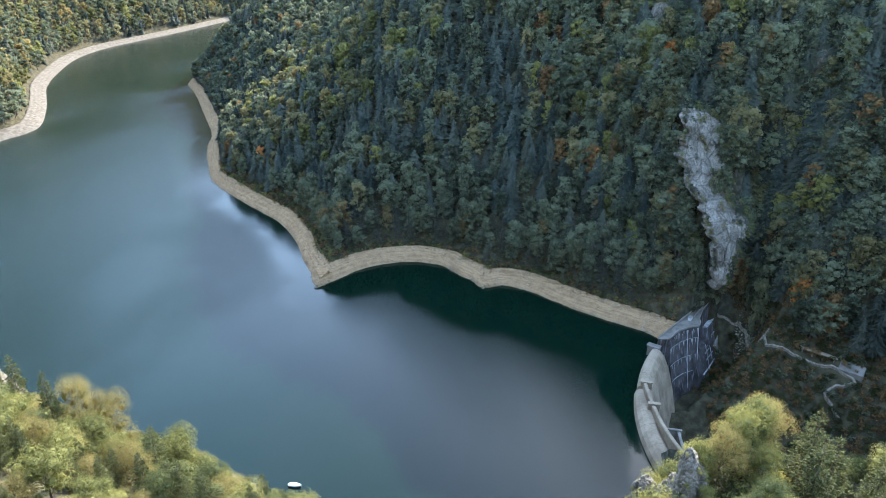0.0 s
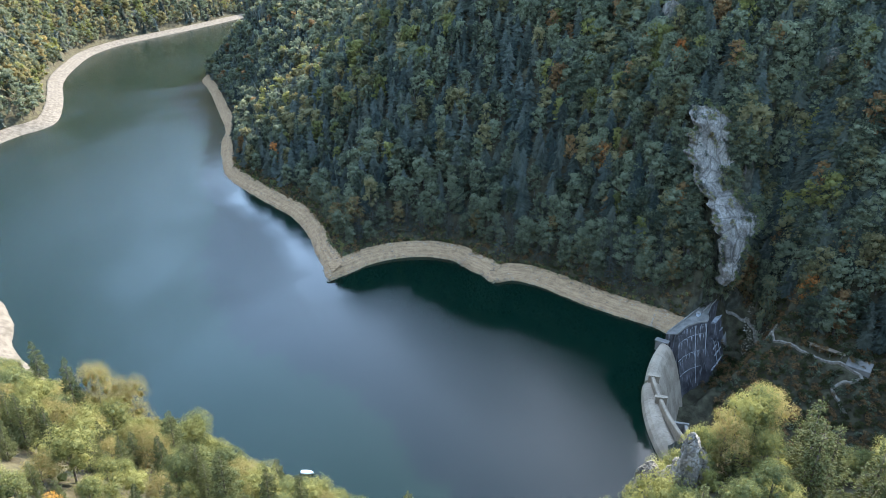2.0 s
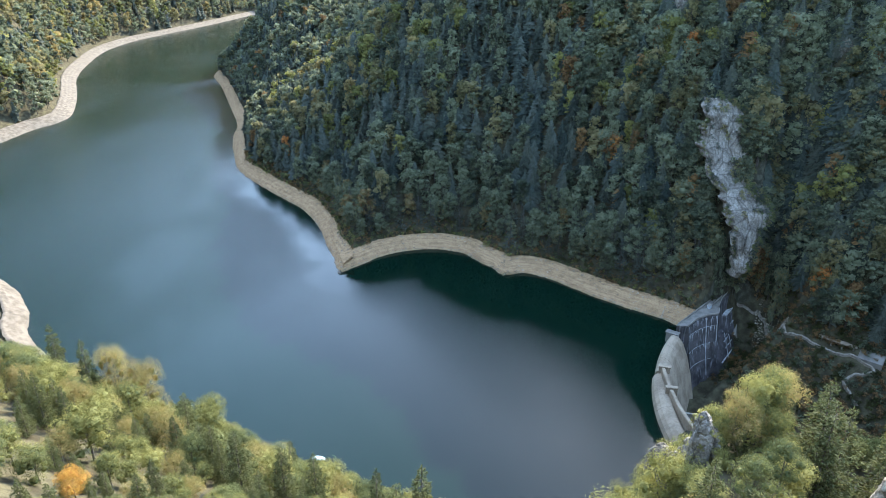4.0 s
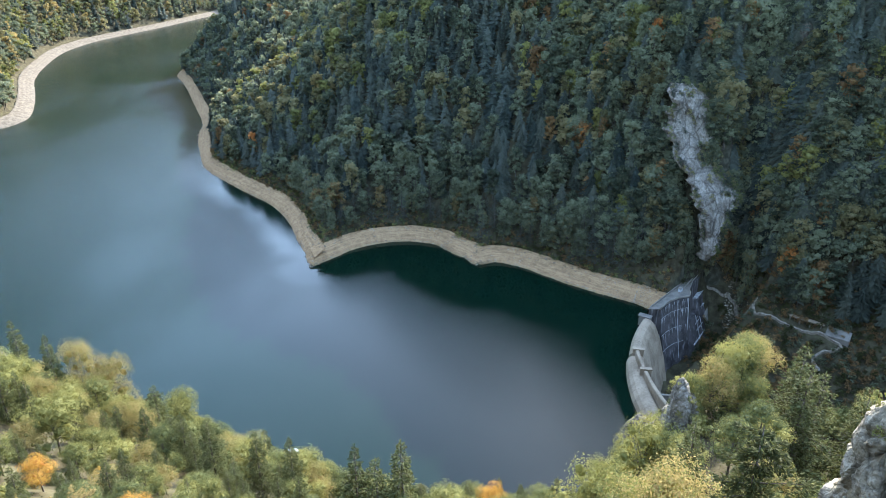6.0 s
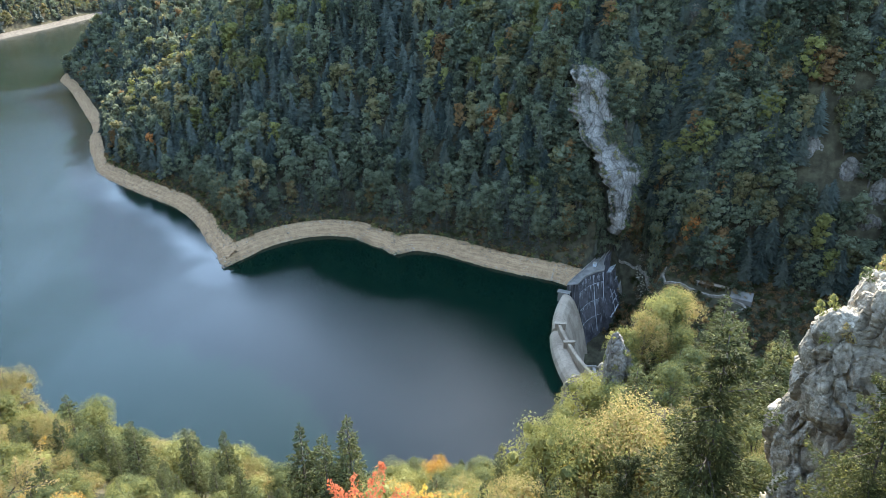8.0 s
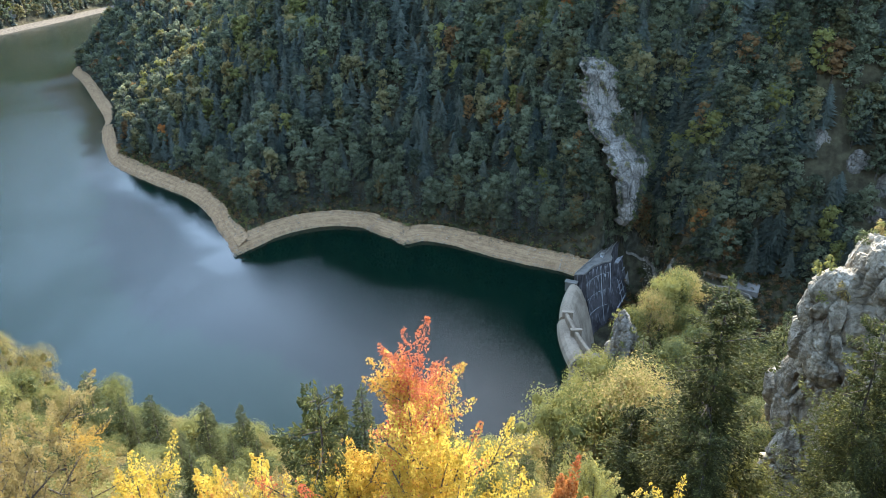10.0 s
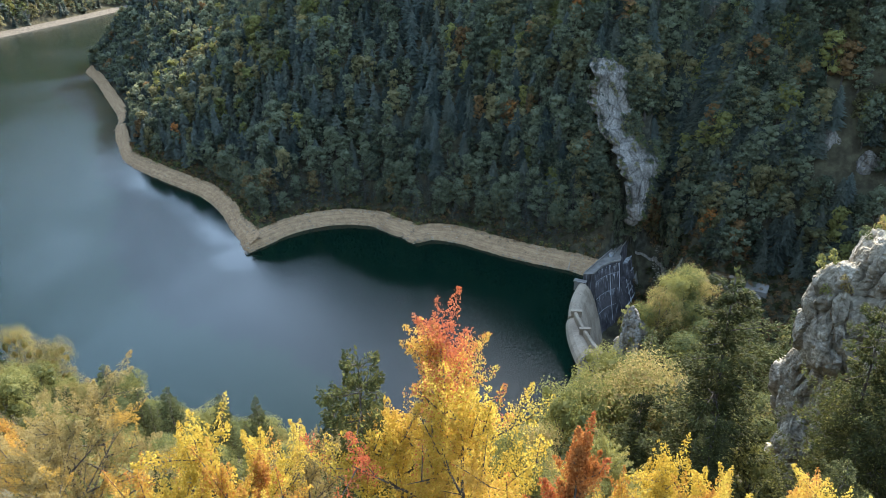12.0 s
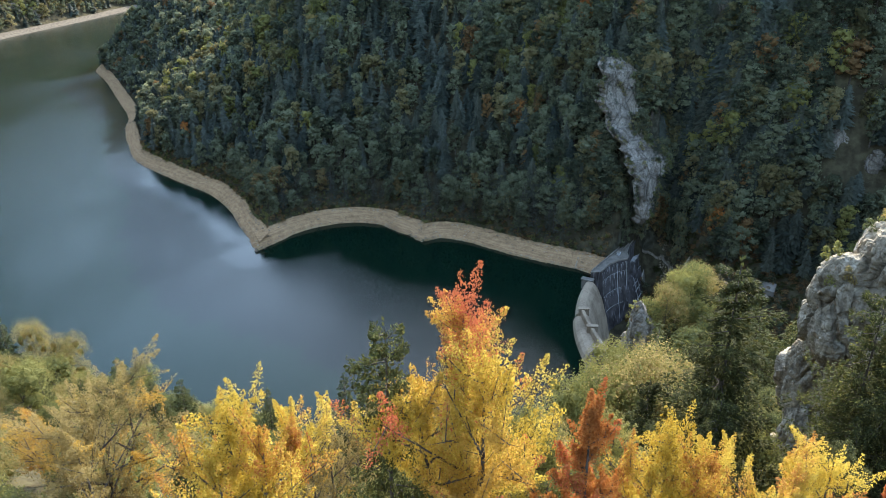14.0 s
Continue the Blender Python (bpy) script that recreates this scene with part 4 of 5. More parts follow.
# ---------------------------------------------------------------- rocks
def rock_mesh(name, lumps, seed, voxel=0.6, relief=1.0, stone=None):
    """A crag: lumps (x, y, z, rx, ry, rz) fused into one skin, then cracked and broken up."""
    bm = bmesh.new()
    for x, y, z, rx, ry, rz in lumps:
        bmesh.ops.create_icosphere(bm, subdivisions=3, radius=1.1, matrix=Matrix.Translation((x, y, z)) @ Matrix.Diagonal((rx, ry, rz, 1)))
    me = bpy.data.meshes.new(name)
    bm.to_mesh(me)
    bm.free()
    ob = new(name, me)
    mod = ob.modifiers.new("skin", "REMESH")
    mod.mode, mod.voxel_size = "VOXEL", voxel
    done = bpy.data.meshes.new_from_object(ob.evaluated_get(bpy.context.evaluated_depsgraph_get()))
    ob.modifiers.clear()
    ob.data = done
    co = np.empty(len(done.vertices) * 3)
    no = np.empty(len(done.vertices) * 3)
    done.vertices.foreach_get("co", co)
    done.vertices.foreach_get("normal", no)
    co, no = co.reshape(-1, 3), no.reshape(-1, 3)
    size = min(lumps[0][3:])
    for k in range(len(co)):
        p = Vector(co[k])
        q = Vector((p.x + seed * 31, p.y, p.z * 0.6)) / size
        bent = q + 0.25 * noise.noise_vector(q * 1.1)
        (c1, at1), (c2, at2) = noise.voronoi(bent * 1.1), noise.voronoi(bent * 2.9)
        c3 = noise.voronoi(bent * 6.5)[0]
        plate, chip = noise.noise(at1[0] * 7.7), noise.noise(at2[0] * 9.1)
        d = 0.35 + 0.6 * noise.noise(q * 0.7) + 0.75 * plate + 0.18 * chip - 0.55 * max(0.0, 1 - (c1[1] - c1[0]) / 0.10) - 0.13 * max(0.0, 1 - (c2[1] - c2[0]) / 0.12) - 0.07 * max(0.0, 1 - (c3[1] - c3[0]) / 0.15) + 0.10 * noise.noise(q * 5) + 0.05 * noise.noise(q * 15)
        co[k] += no[k] * (d - 0.35) * size * 0.6 * relief
    done.vertices.foreach_set("co", co.ravel())
    done.polygons.foreach_set("use_smooth", np.zeros(len(done.polygons), bool))
    done.materials.clear()
    done.materials.append(stone or CRAG_STONE)
    done.update()
    return ob


OUTCROPS = [(123, 417, 7), (184, 366, 6.5), (181, 342, 5), (216, 280, 5.5), (231, 270, 5.5), (243, 262, 6), (238, 258, 4), (-597, 1360, 9), (-578, 1392, 8)]
spire = tagged(new("rock_spire"), "pale grey cracked limestone crag rising from the trees", "rock")
crag_block = rock_mesh("crag_block", [(47.2, 40.6, 127.0, 5.4, 6.5, 10.8), (39.6, 41.4, 127.0, 2.5, 3.4, 6.4), (43.0, 39.3, 128.0, 3.2, 4.6, 8.6), (56, 38, 125.5, 8.5, 8, 14), (50, 44, 110, 6.4, 6, 12)], 1, 0.22, 0.5)
crag_pillar = rock_mesh("crag_pillar", [(46.4, 46.5, 110.0, 4.2, 4.2, 8.6), (43.6, 48.5, 112.6, 2.6, 3.2, 6.8), (43.4, 46.0, 103.0, 3.2, 3.6, 8.6)], 4, 0.22, 0.55)
crag_block.parent = crag_pillar.parent = spire


def cliff_sheet(name, rows, out, seed, step=0.7):
    """A rock wall that stands out of the hillside. rows, from the top down: height, x of both edges, y. out: how far it stands forward."""
    top, foot = rows[0][0], rows[-1][0]
    zs = np.arange(foot, top, step)
    cols = 64
    hs = [q[0] for q in rows][::-1]
    left, right, deep = [np.interp(zs, hs, [q[k] for q in rows][::-1]) for k in (1, 2, 3)]
    verts = []
    for a, z in enumerate(zs):
        for b in range(cols + 1):
            u = b / cols * 2 - 1
            x = (left[a] + right[a]) / 2 + u * (right[a] - left[a]) / 2 * (1.12 + 0.3 * noise.noise(Vector((z * 0.16, seed, math.copysign(4, u)))) + 0.22 * noise.noise(Vector((z * 0.5, seed, math.copysign(4, u)))))
            q = Vector((x * 0.16 + seed, z * 0.085, seed * 0.7))
            c1, c2, c3 = noise.voronoi(q * 1.2)[0], noise.voronoi(q * 3.1)[0], noise.voronoi(Vector((q.x * 7, q.y * 4.5, 0)))[0]
            d = 1.8 * noise.noise(q * 0.9) + 3.4 * min(c1[1] - c1[0], 0.3) + 1.2 * min(c2[1] - c2[0], 0.3) + 0.45 * min(c3[1] - c3[0], 0.35) + 0.3 * noise.noise(q * 13)
            edge = max(0.0, abs(u) - 0.74) / 0.26
            ends = max(0.0, 1 - (z - foot) / 5, 1 - (top - z) / 7)
            y = deep[a] - out - d + 6.0 * edge**2 + 5.0 * ends
            verts.append((x + 0.5 * noise.noise(q * 9), y, z + 0.5 * noise.noise(q * 11)))
    k = np.arange(len(verts)).reshape(len(zs), cols + 1)
    quads = np.stack([k[:-1, :-1], k[:-1, 1:], k[1:, 1:], k[1:, :-1]], -1).reshape(-1, 4)
    return new(name, mesh_of(name, verts, quads, [CLIFF_STONE]))


far_cliff = cliff_sheet("cliff", [(101, 121, 129, 345), (93, 119.5, 139, 341), (82, 119.2, 142, 337), (71, 119.5, 140, 330), (65, 121, 139, 323), (61, 125.5, 142, 316), (54, 125, 145, 307), (46.7, 127, 141, 303), (39, 128, 137, 300), (24, 129, 133.5, 298)], 1.6, 2, 0.55)
tagged(far_cliff, "tall pale limestone cliff standing out of the hillside forest", "cliff")
spur_rock = tagged(new("rock_ledge"), "grey rock ledges on the scrubby spur beside the dam", "rock")
crag_face = rock_mesh("crag_face", [(44.6, 100.0, 85.0, 1.9, 2.6, 10), (46.6, 100.8, 81.0, 2.2, 2.8, 10), (44.8, 104, 76, 2.0, 3.6, 9)], 3, 0.3, 0.7, CLIFF_STONE)
low_ledge = rock_mesh("low_ledge", [(43.2, 114.5, 68.5, 3.0, 4.2, 6.2), (46.5, 111, 69, 2.4, 4, 8)], 6, 0.3, 0.7, CLIFF_STONE)
crag_face.parent = low_ledge.parent = spur_rock
for s, (x, y, size) in enumerate(OUTCROPS):
    g = float(terrain(np.array([x]), np.array([y]))[0])
    tagged(rock_mesh("outcrop", [(x, y + 1.5, g - size * 0.1, size * 0.8, size * 0.55, size * 1.25), (x + size * 0.8, y + 0.5, g - size * 0.3, size * 0.6, size * 0.5, size), (x - size * 0.6, y + 2, g - size * 0.5, size * 0.5, size * 0.5, size * 0.8)], 10 + s, size / 11, 0.8, CLIFF_STONE), "pale limestone outcrop among the trees", "rock", "outcrops")


# ---------------------------------------------------------------- path, gallery and slabs below the dam
def lift_of(x, y):
    return float(terrain(np.array([x]), np.array([y]))[0])


def ribbon(points, width, thick=0.25):
    """A strip laid on the ground through plan points."""
    bm, rows = bmesh.new(), []
    fine = []
    for p, q in zip(points, points[1:]):
        n = max(1, int(math.hypot(q[0] - p[0], q[1] - p[1]) / 1.2))
        fine += [(p[0] + (q[0] - p[0]) * k / n, p[1] + (q[1] - p[1]) * k / n) for k in range(n)]
    fine.append(points[-1])
    for k, (x, y) in enumerate(fine):
        a, b = fine[max(0, k - 1)], fine[min(len(fine) - 1, k + 1)]
        L = math.hypot(b[0] - a[0], b[1] - a[1])
        nx, ny = -(b[1] - a[1]) / L * width / 2, (b[0] - a[0]) / L * width / 2
        z = max(lift_of(x, y), lift_of(x + nx, y + ny), lift_of(x - nx, y - ny)) + 0.15
        rows.append([bm.verts.new((x + s * nx, y + s * ny, z + dz)) for s, dz in ((1, 0), (-1, 0), (-1, -thick - 1.0), (1, -thick - 1.0))])
    for p, q in zip(rows, rows[1:]):
        for k in range(4):
            bm.faces.new((p[k], q[k], q[(k + 1) % 4], p[(k + 1) % 4]))
    bm.faces.new(rows[0][::-1])
    bm.faces.new(rows[-1])
    bmesh.ops.recalc_face_normals(bm, faces=bm.faces)
    return bm


GRAVEL = material("pale_gravel", (0.13, 0.108, 0.08), (0.28, 0.235, 0.18), 0.8, 0.95, 0.05)
for line, w in (([(140.5, 314.4), (145, 313.1), (150.3, 310.8), (152.5, 305.1), (152.9, 297), (151.6, 293.5), (151.3, 281.3), (158.9, 275.5), (164.9, 270.9), (173.5, 265.2), (180.3, 258.5), (180.6, 256.5), (172.3, 257.9), (168.8, 257.6), (169.4, 254.0), (172, 248)], 1.2),
                ([(152.9, 297), (150.5, 294.5), (147.5, 289.0)], 1.6), ([(152.5, 305.1), (155, 297.5), (155.5, 290)], 0.8)):
    me = bpy.data.meshes.new("footpath")
    bm = ribbon(line, w)
    bm.to_mesh(me)
    bm.free()
    me.materials.append(GRAVEL)
    tagged(new("footpath", me), "pale gravel footpath winding below the dam", "path", kind="structure")
gallery = tagged(new("concrete_gallery"), "long flat concrete roof on short pillars beside the path", "shelter")
ga, gb = (164.1, 276.6), (176.8, 266.4)
part("roof", sweep(on_line(ga, gb), [(1.3, 5.9), (1.3, 6.25), (-1.3, 6.15), (-1.3, 5.8)]), CONCRETE_PALE, gallery)
part("back_wall", sweep(on_line(ga, gb, 0.02, 0.98), [(1.4, -2.0), (1.4, 5.85), (1.0, 5.85), (1.0, -2.0)]), CONCRETE_GREY, gallery)
for u in (0.1, 0.37, 0.64, 0.92):
    x, y, nx, ny = on_line(ga, gb, u, 1)[0]
    part("pillar", box(0.6, 0.6, 9.4, Matrix.Translation((x - 1.1 * nx, y - 1.1 * ny, 1.1)), 0.05), CONCRETE_GREY, gallery)
apron = tagged(new("concrete_apron"), "sloping grey concrete slab at the end of the gallery", "slab")
part("slab", sweep(on_line((176.8, 264.4), (184.5, 258.0)), [(2.0, -6), (2.0, 5.8), (-2.2, 3.2), (-2.2, -6)]), CONCRETE_WALK, apron)

# measuring strip up the dry shore
strip = tagged(new("shore_strip"), "narrow concrete strip running down the dry shore", "kerb")
part("kerb", ribbon([(98.5, 300.5), (103.5, 309.0)], 0.7), CONCRETE_PALE, strip)


# ---------------------------------------------------------------- boat
def hull_mesh():
    bm, rings = bmesh.new(), []
    for k in range(9):
        u = k / 8
        half = 0.95 * (1 - abs(u * 2 - 0.85) ** 2.6 * 0.72) if u < 0.98 else 0.12
        x = -2.4 + 4.8 * u
        rise = 0.18 * u * u
        rings.append([bm.verts.new((x, s * half * w, z + rise)) for s, w, z in ((-1, 1.0, 0.62), (-1, 0.8, 0.0), (0, 0.0, -0.18), (1, 0.8, 0.0), (1, 1.0, 0.62))])
    for p, q in zip(rings, rings[1:]):
        for k in range(4):
            bm.faces.new((p[k], q[k], q[k + 1], p[k + 1]))
    bm.faces.new(rings[0])
    bm.faces.new(rings[-1][::-1])
    return bm


def cover_mesh():
    bm, rings = bmesh.new(), []
    for k in range(9):
        u = k / 8
        half = 0.98 * (1 - abs(u * 2 - 0.85) ** 2.6 * 0.72) if u < 0.98 else 0.14
        x, rise = -2.42 + 4.84 * u, 0.18 * u * u
        hump = 0.32 * math.sin(math.pi * min(1, u * 1.1)) ** 0.6 if u < 0.9 else 0.05
        rings.append([bm.verts.new((x, s * half, 0.64 + rise + h * hump)) for s, h in ((-1, 0), (-0.55, 0.75), (0, 1.0), (0.55, 0.75), (1, 0))])
    for p, q in zip(rings, rings[1:]):
        for k in range(4):
            bm.faces.new((p[k], q[k], q[k + 1], p[k + 1]))
    return bm


BOAT_PAINT = material("boat_paint", (0.5, 0.55, 0.58), (0.62, 0.66, 0.68), 1.5, 0.4)
TARP = material("boat_cover", (0.42, 0.58, 0.66), (0.55, 0.68, 0.74), 1.2, 0.6, 0.02)
boat = tagged(new("rowing_boat"), "small moored boat under a pale blue cover", "boat")
boat.matrix_basis = Matrix.Translation((-53.0, 194.0, 0.05)) @ Matrix.Rotation(radians(-8), 4, "Z")
part("hull", hull_mesh(), BOAT_PAINT, boat)
part("cover", cover_mesh(), TARP, boat, "pale blue tarpaulin cover")


# far woods: joined stands of small trees
def far_models(coarse=False, mid=False):
    models = []
    for s in range(5):
        models.append(("fir", conifer(100 + s, 9 if coarse else (16 if mid else 30), 7 if coarse else (10 if mid else 13), 0.26 + 0.018 * s, ragged=0.4, power=0.62)))
    for s in range(6):
        models.append(("leafy", broadleaf(200 + s, 105 if coarse else (280 if mid else 560), 0.062 if coarse else (0.044 if mid else 0.032), lobes=6 + s % 3 if coarse else 17 + s % 5, width=0.25 + 0.016 * s, low=0.16, ball=0.37 if coarse else 0.29, limbs=2, core=0.62 if coarse else 0.55)))
    return models


WOOD_MATS = ["fir", "fir_blue", "hill_green", "hill_green", "hill_olive", "olive", "gold", "orange", "brown", "straw"]


def stand(name, spots, seed, label, heights=(16, 24), limit=640):
    """One joined stand of trees at the spots (x, y, share of leafy trees, share of yellow: autumn, above 0.4 also
    painted sunlight).
    """
    r = np.random.RandomState(seed)
    fine, mid, coarse = far_models(), far_models(False, True), far_models(True)
    verts, faces, inds, tones, count = [], [], [], [], 0
    zs = terrain(np.array([s[0] for s in spots]), np.array([s[1] for s in spots]))
    for (x, y, leafy, autumn), z in zip(spots, zs):
        models = fine if y < 420 else mid if y < limit else coarse
        if r.uniform() < leafy:
            kind, ((tv, tf), (cv, cf)) = models[5 + r.randint(6)]
            h, wide = r.uniform(*heights) * 0.95, r.uniform(0.9, 1.3)
            q = r.uniform()
            # above 0.4, pale olive and straw crowns stand in for sunlit ones
            m = r.choice([4, 5, 9], p=[0.50, 0.36, 0.14]) if autumn > 0.4 and q < autumn else r.choice([4, 5, 7, 8], p=[0.53, 0.26, 0.01, 0.20]) if q < autumn else r.choice([2, 3, 4], p=[0.3, 0.64, 0.06])
        else:
            kind, ((tv, tf), (cv, cf)) = models[r.randint(5)]
            h, wide = r.uniform(*heights) * r.choice([0.98, 0.8]), r.uniform(0.85, 1.15)
            m = 0 if r.uniform() < 0.55 else 1
        a, tone = r.uniform(0, 6.28), r.uniform(-0.3, 0.32)
        c, s = math.cos(a) * h * wide, math.sin(a) * h * wide
        rot = np.array([[c, s, 0], [-s, c, 0], [0, 0, h]])
        for v, f, mi in ((tv, tf, len(WOOD_MATS)), (cv, cf, m)):
            verts.append(v @ rot + (x, y, z))
            faces.append(f + count)
            inds.append(np.full(len(f), mi))
            tones.append(np.full(len(f), tone))
            count += len(v)
    me = mesh_of(name, np.concatenate(verts), np.concatenate(faces), [LEAVES[k] for k in WOOD_MATS] + [BARK], np.concatenate(inds))
    me.attributes.new("tone", "FLOAT", "FACE").data.foreach_set("value", np.concatenate(tones).astype(np.float32))
    return tagged(new(name, me), label, "forest", kind="stuff")


def scattered(x0, x1, y0, y1, step, seed, keep):
    r = np.random.RandomState(seed)
    xs, ys = np.meshgrid(np.arange(x0, x1, step), np.arange(y0, y1, step))
    xs = xs + r.uniform(-0.45, 0.45, xs.shape) * step
    ys = ys + r.uniform(-0.45, 0.45, ys.shape) * step
    xs, ys = xs.ravel(), ys.ravel()
    ok = keep(xs, ys)
    return xs[ok], ys[ok]


def far_side(x, y):
    df, _ = polyline_distance(x, y, FAR_SHORE)
    dl, _ = polyline_distance(x, y, LEFT_SHORE)
    dn, _ = polyline_distance(x, y, NEAR_SHORE)
    dg, _ = polyline_distance(x, y, GORGE)
    z = terrain(x, y)
    ray = x / np.maximum(y, 1)
    wall_gap = np.abs(np.hypot(x - DAM_CENTRE[0], y - DAM_CENTRE[1]) - DAM_RADIUS + 4)
    return ((wall_gap > 13) | (x > 128)) & (df < dl) & (df < dn) & (df > 12.5) & (np.hypot(x - 108, y - 292) > 24) & (df < 178) & (z > 8) & (ray > -0.62) & (ray < 1.05) & ~inside_loop(x, y, LAKE_LOOP) & ((dg > 52) | (x < 104)) & ((x < 118) | (y > 316) | (np.hypot(x - 140, y - 287) > 24)) & (np.hypot(x - 126, y - 302) > 9) & (abs(x - 131) + abs(y - 322) * 0.45 > 12)


fx, fy = scattered(-420, 420, 230, 1150, 7.1, 11, far_side)
ex, ey = scattered(70, 420, 230, 520, 7.8, 19, lambda x, y: far_side(x, y) & (x > 70 + 20 * np.sin(y)))
fx, fy = np.r_[fx, ex], np.r_[fy, ey]


def steep_bank(x, y):
    on_cliff = abs(x - 131) + abs(y - 322) * 0.45 < 13
    return ~on_cliff & (terrain(x, y) > 10) & (np.hypot(x - 152, y - 297) > 15) & ((x - 117) * 25 - (y - 299) * 22 > -700) & (polyline_distance(x, y, FAR_SHORE)[0] > 25)


sx2, sy2 = scattered(138, 215, 285, 360, 5.2, 23, steep_bank)
fx, fy = np.r_[fx, sx2], np.r_[fy, sy2]
hx3, hy3 = scattered(-130, 96, 300, 470, 6.2, 28, lambda x, y: far_side(x, y) & (polyline_distance(x, y, FAR_SHORE)[0] < 24))
wx3, wy3 = scattered(96, 126, 303, 336, 5.0, 24, lambda x, y: (polyline_distance(x, y, FAR_SHORE)[0] > 13) & (x / y < 0.38) & (np.abs((x - 95) * 45 - (y - 277) * 43) / 62 > 6))
GULLY_PATH = [(140.5, 314.4), (150.3, 310.8), (152.9, 297), (151.3, 281.3), (164.9, 270.9), (180.3, 258.5), (170, 257.8)]
vx3, vy3 = scattered(139, 190, 278, 345, 5.4, 26, lambda x, y: (polyline_distance(x, y, GULLY_PATH)[0] > 7) & ((y - 314) > -0.75 * (x - 140.5) + 5) & (np.hypot(x - 152, y - 299) > 9))
fx, fy = np.r_[fx, hx3, wx3, vx3], np.r_[fy, hy3, wy3, vy3]
open_air = np.ones(len(fx), bool)
for ox, oy, size in OUTCROPS:
    ahead = (ox - fx) * ox / math.hypot(ox, oy) + (oy - fy) * oy / math.hypot(ox, oy)
    aside = np.abs((ox - fx) * oy - (oy - fy) * ox) / math.hypot(ox, oy)
    open_air &= ~((ahead > -2) & (ahead < 9) & (aside < size * 0.8))
fx, fy = fx[open_air], fy[open_air]
front = (polyline_distance(fx, fy, FAR_SHORE)[0] < 25) & (fx > -120) & (fy < 470) & (np.hypot(fx - 108, fy - 292) > 17)
patch = waves(fx, fy, 110, 21) + 0.25 * (fx > 60) - 0.15 * (fx < -20)
# the oval patch is yellowed more: sunlit treetops put into the leaf colour
far_spots = [(x, y, 0.30 + 0.6 * np.clip(p + 0.30, 0, 1), 0.13 + 0.13 * (x > 60) + 0.42 * (math.hypot((x + 100 + 0.25 * (y - 590)) / 75, (y - 590) / 105) < 1)) for x, y, p in zip(fx[~front], fy[~front], patch[~front])]
stand("hillside_forest", far_spots, 31, "dense dark fir forest mixed with autumn beeches on a steep slope")


def left_side(x, y):
    df, _ = polyline_distance(x, y, FAR_SHORE)
    dl, _ = polyline_distance(x, y, LEFT_SHORE)
    z = terrain(x, y)
    ray = x / np.maximum(y, 1)
    return (dl < df) & (dl > 17) & (dl < 240) & (z > 8) & (ray > -0.85) & (ray < -0.1) & (y > 480) & ~inside_loop(x, y, LAKE_LOOP)


lx, ly = scattered(-1200, 300, 480, 2300, 11.0, 12, left_side)
# yellow share raised to paint in the sunlight this slope misses
stand("lakeside_forest", [(x, y, 0.75, 0.46) for x, y in zip(lx, ly)], 32, "green and yellowing woods along the far lake arm, sunlight painted in yellow", (18, 27))


def with_share(share, second=1):
    return lambda p, r: np.where(r.uniform(size=len(p)) < share, second, 0)


def flame(p, r):
    """Yellow, orange-red towards the top and at the ends of single boughs."""
    heat = p[:, 2] + 0.45 * np.hypot(p[:, 0], p[:, 1]) + 0.11 * np.sin(17 * p[:, 0] + 9 * p[:, 1]) + 0.10 * np.sin(23 * p[:, 1] - 11 * p[:, 2]) + r.normal(scale=0.05, size=len(p))
    blush = np.sin(9 * p[:, 0] - 4) + np.sin(11 * p[:, 1] + 7 * p[:, 2]) + r.normal(scale=0.5, size=len(p))
    return np.where(heat > 0.91, 2, np.where(blush > 0.3, 1, 0))


def streaks(p, r):
    heat = np.sin(19 * p[:, 0] + 5) + np.sin(21 * p[:, 1] + 13 * p[:, 2]) + r.normal(scale=0.5, size=len(p))
    return np.where(heat > 1.25, 2, np.where(heat > 0.3, 1, 0))


# woodland edge above the far shore
EDGE = {
    "e_fir": tree_thing("fir_tree", needle_fir(41, 16, 7, 5, 0.19, cap=0.09), [LEAVES["fir"]], label="dark fir at the wood's edge above the shore"),
    "e_fir2": tree_thing("fir_tree", needle_fir(42, 15, 7, 5, 0.22, cap=0.09), [LEAVES["fir_blue"]], label="broad bluish fir at the wood's edge above the shore"),
    "e_green": tree_thing("hornbeam_tree", broadleaf(43, 900, 0.027, 18, 0.31, low=0.12, ball=0.29, core=0.58), [LEAVES["hill_green"]], label="deep green hornbeam at the wood's edge above the shore"),
    "e_olive": tree_thing("beech_tree", broadleaf(44, 900, 0.027, 19, 0.32, low=0.12, ball=0.29, core=0.58), [LEAVES["hill_green"], LEAVES["hill_olive"]], with_share(0.25), "green beech with yellowing leaves above the shore"),
    "e_rust": tree_thing("beech_tree", broadleaf(45, 900, 0.027, 17, 0.31, low=0.15, ball=0.29, core=0.58), [LEAVES["hill_olive"], LEAVES["brown"]], with_share(0.4), "golden brown beech at the wood's edge above the shore"),
}
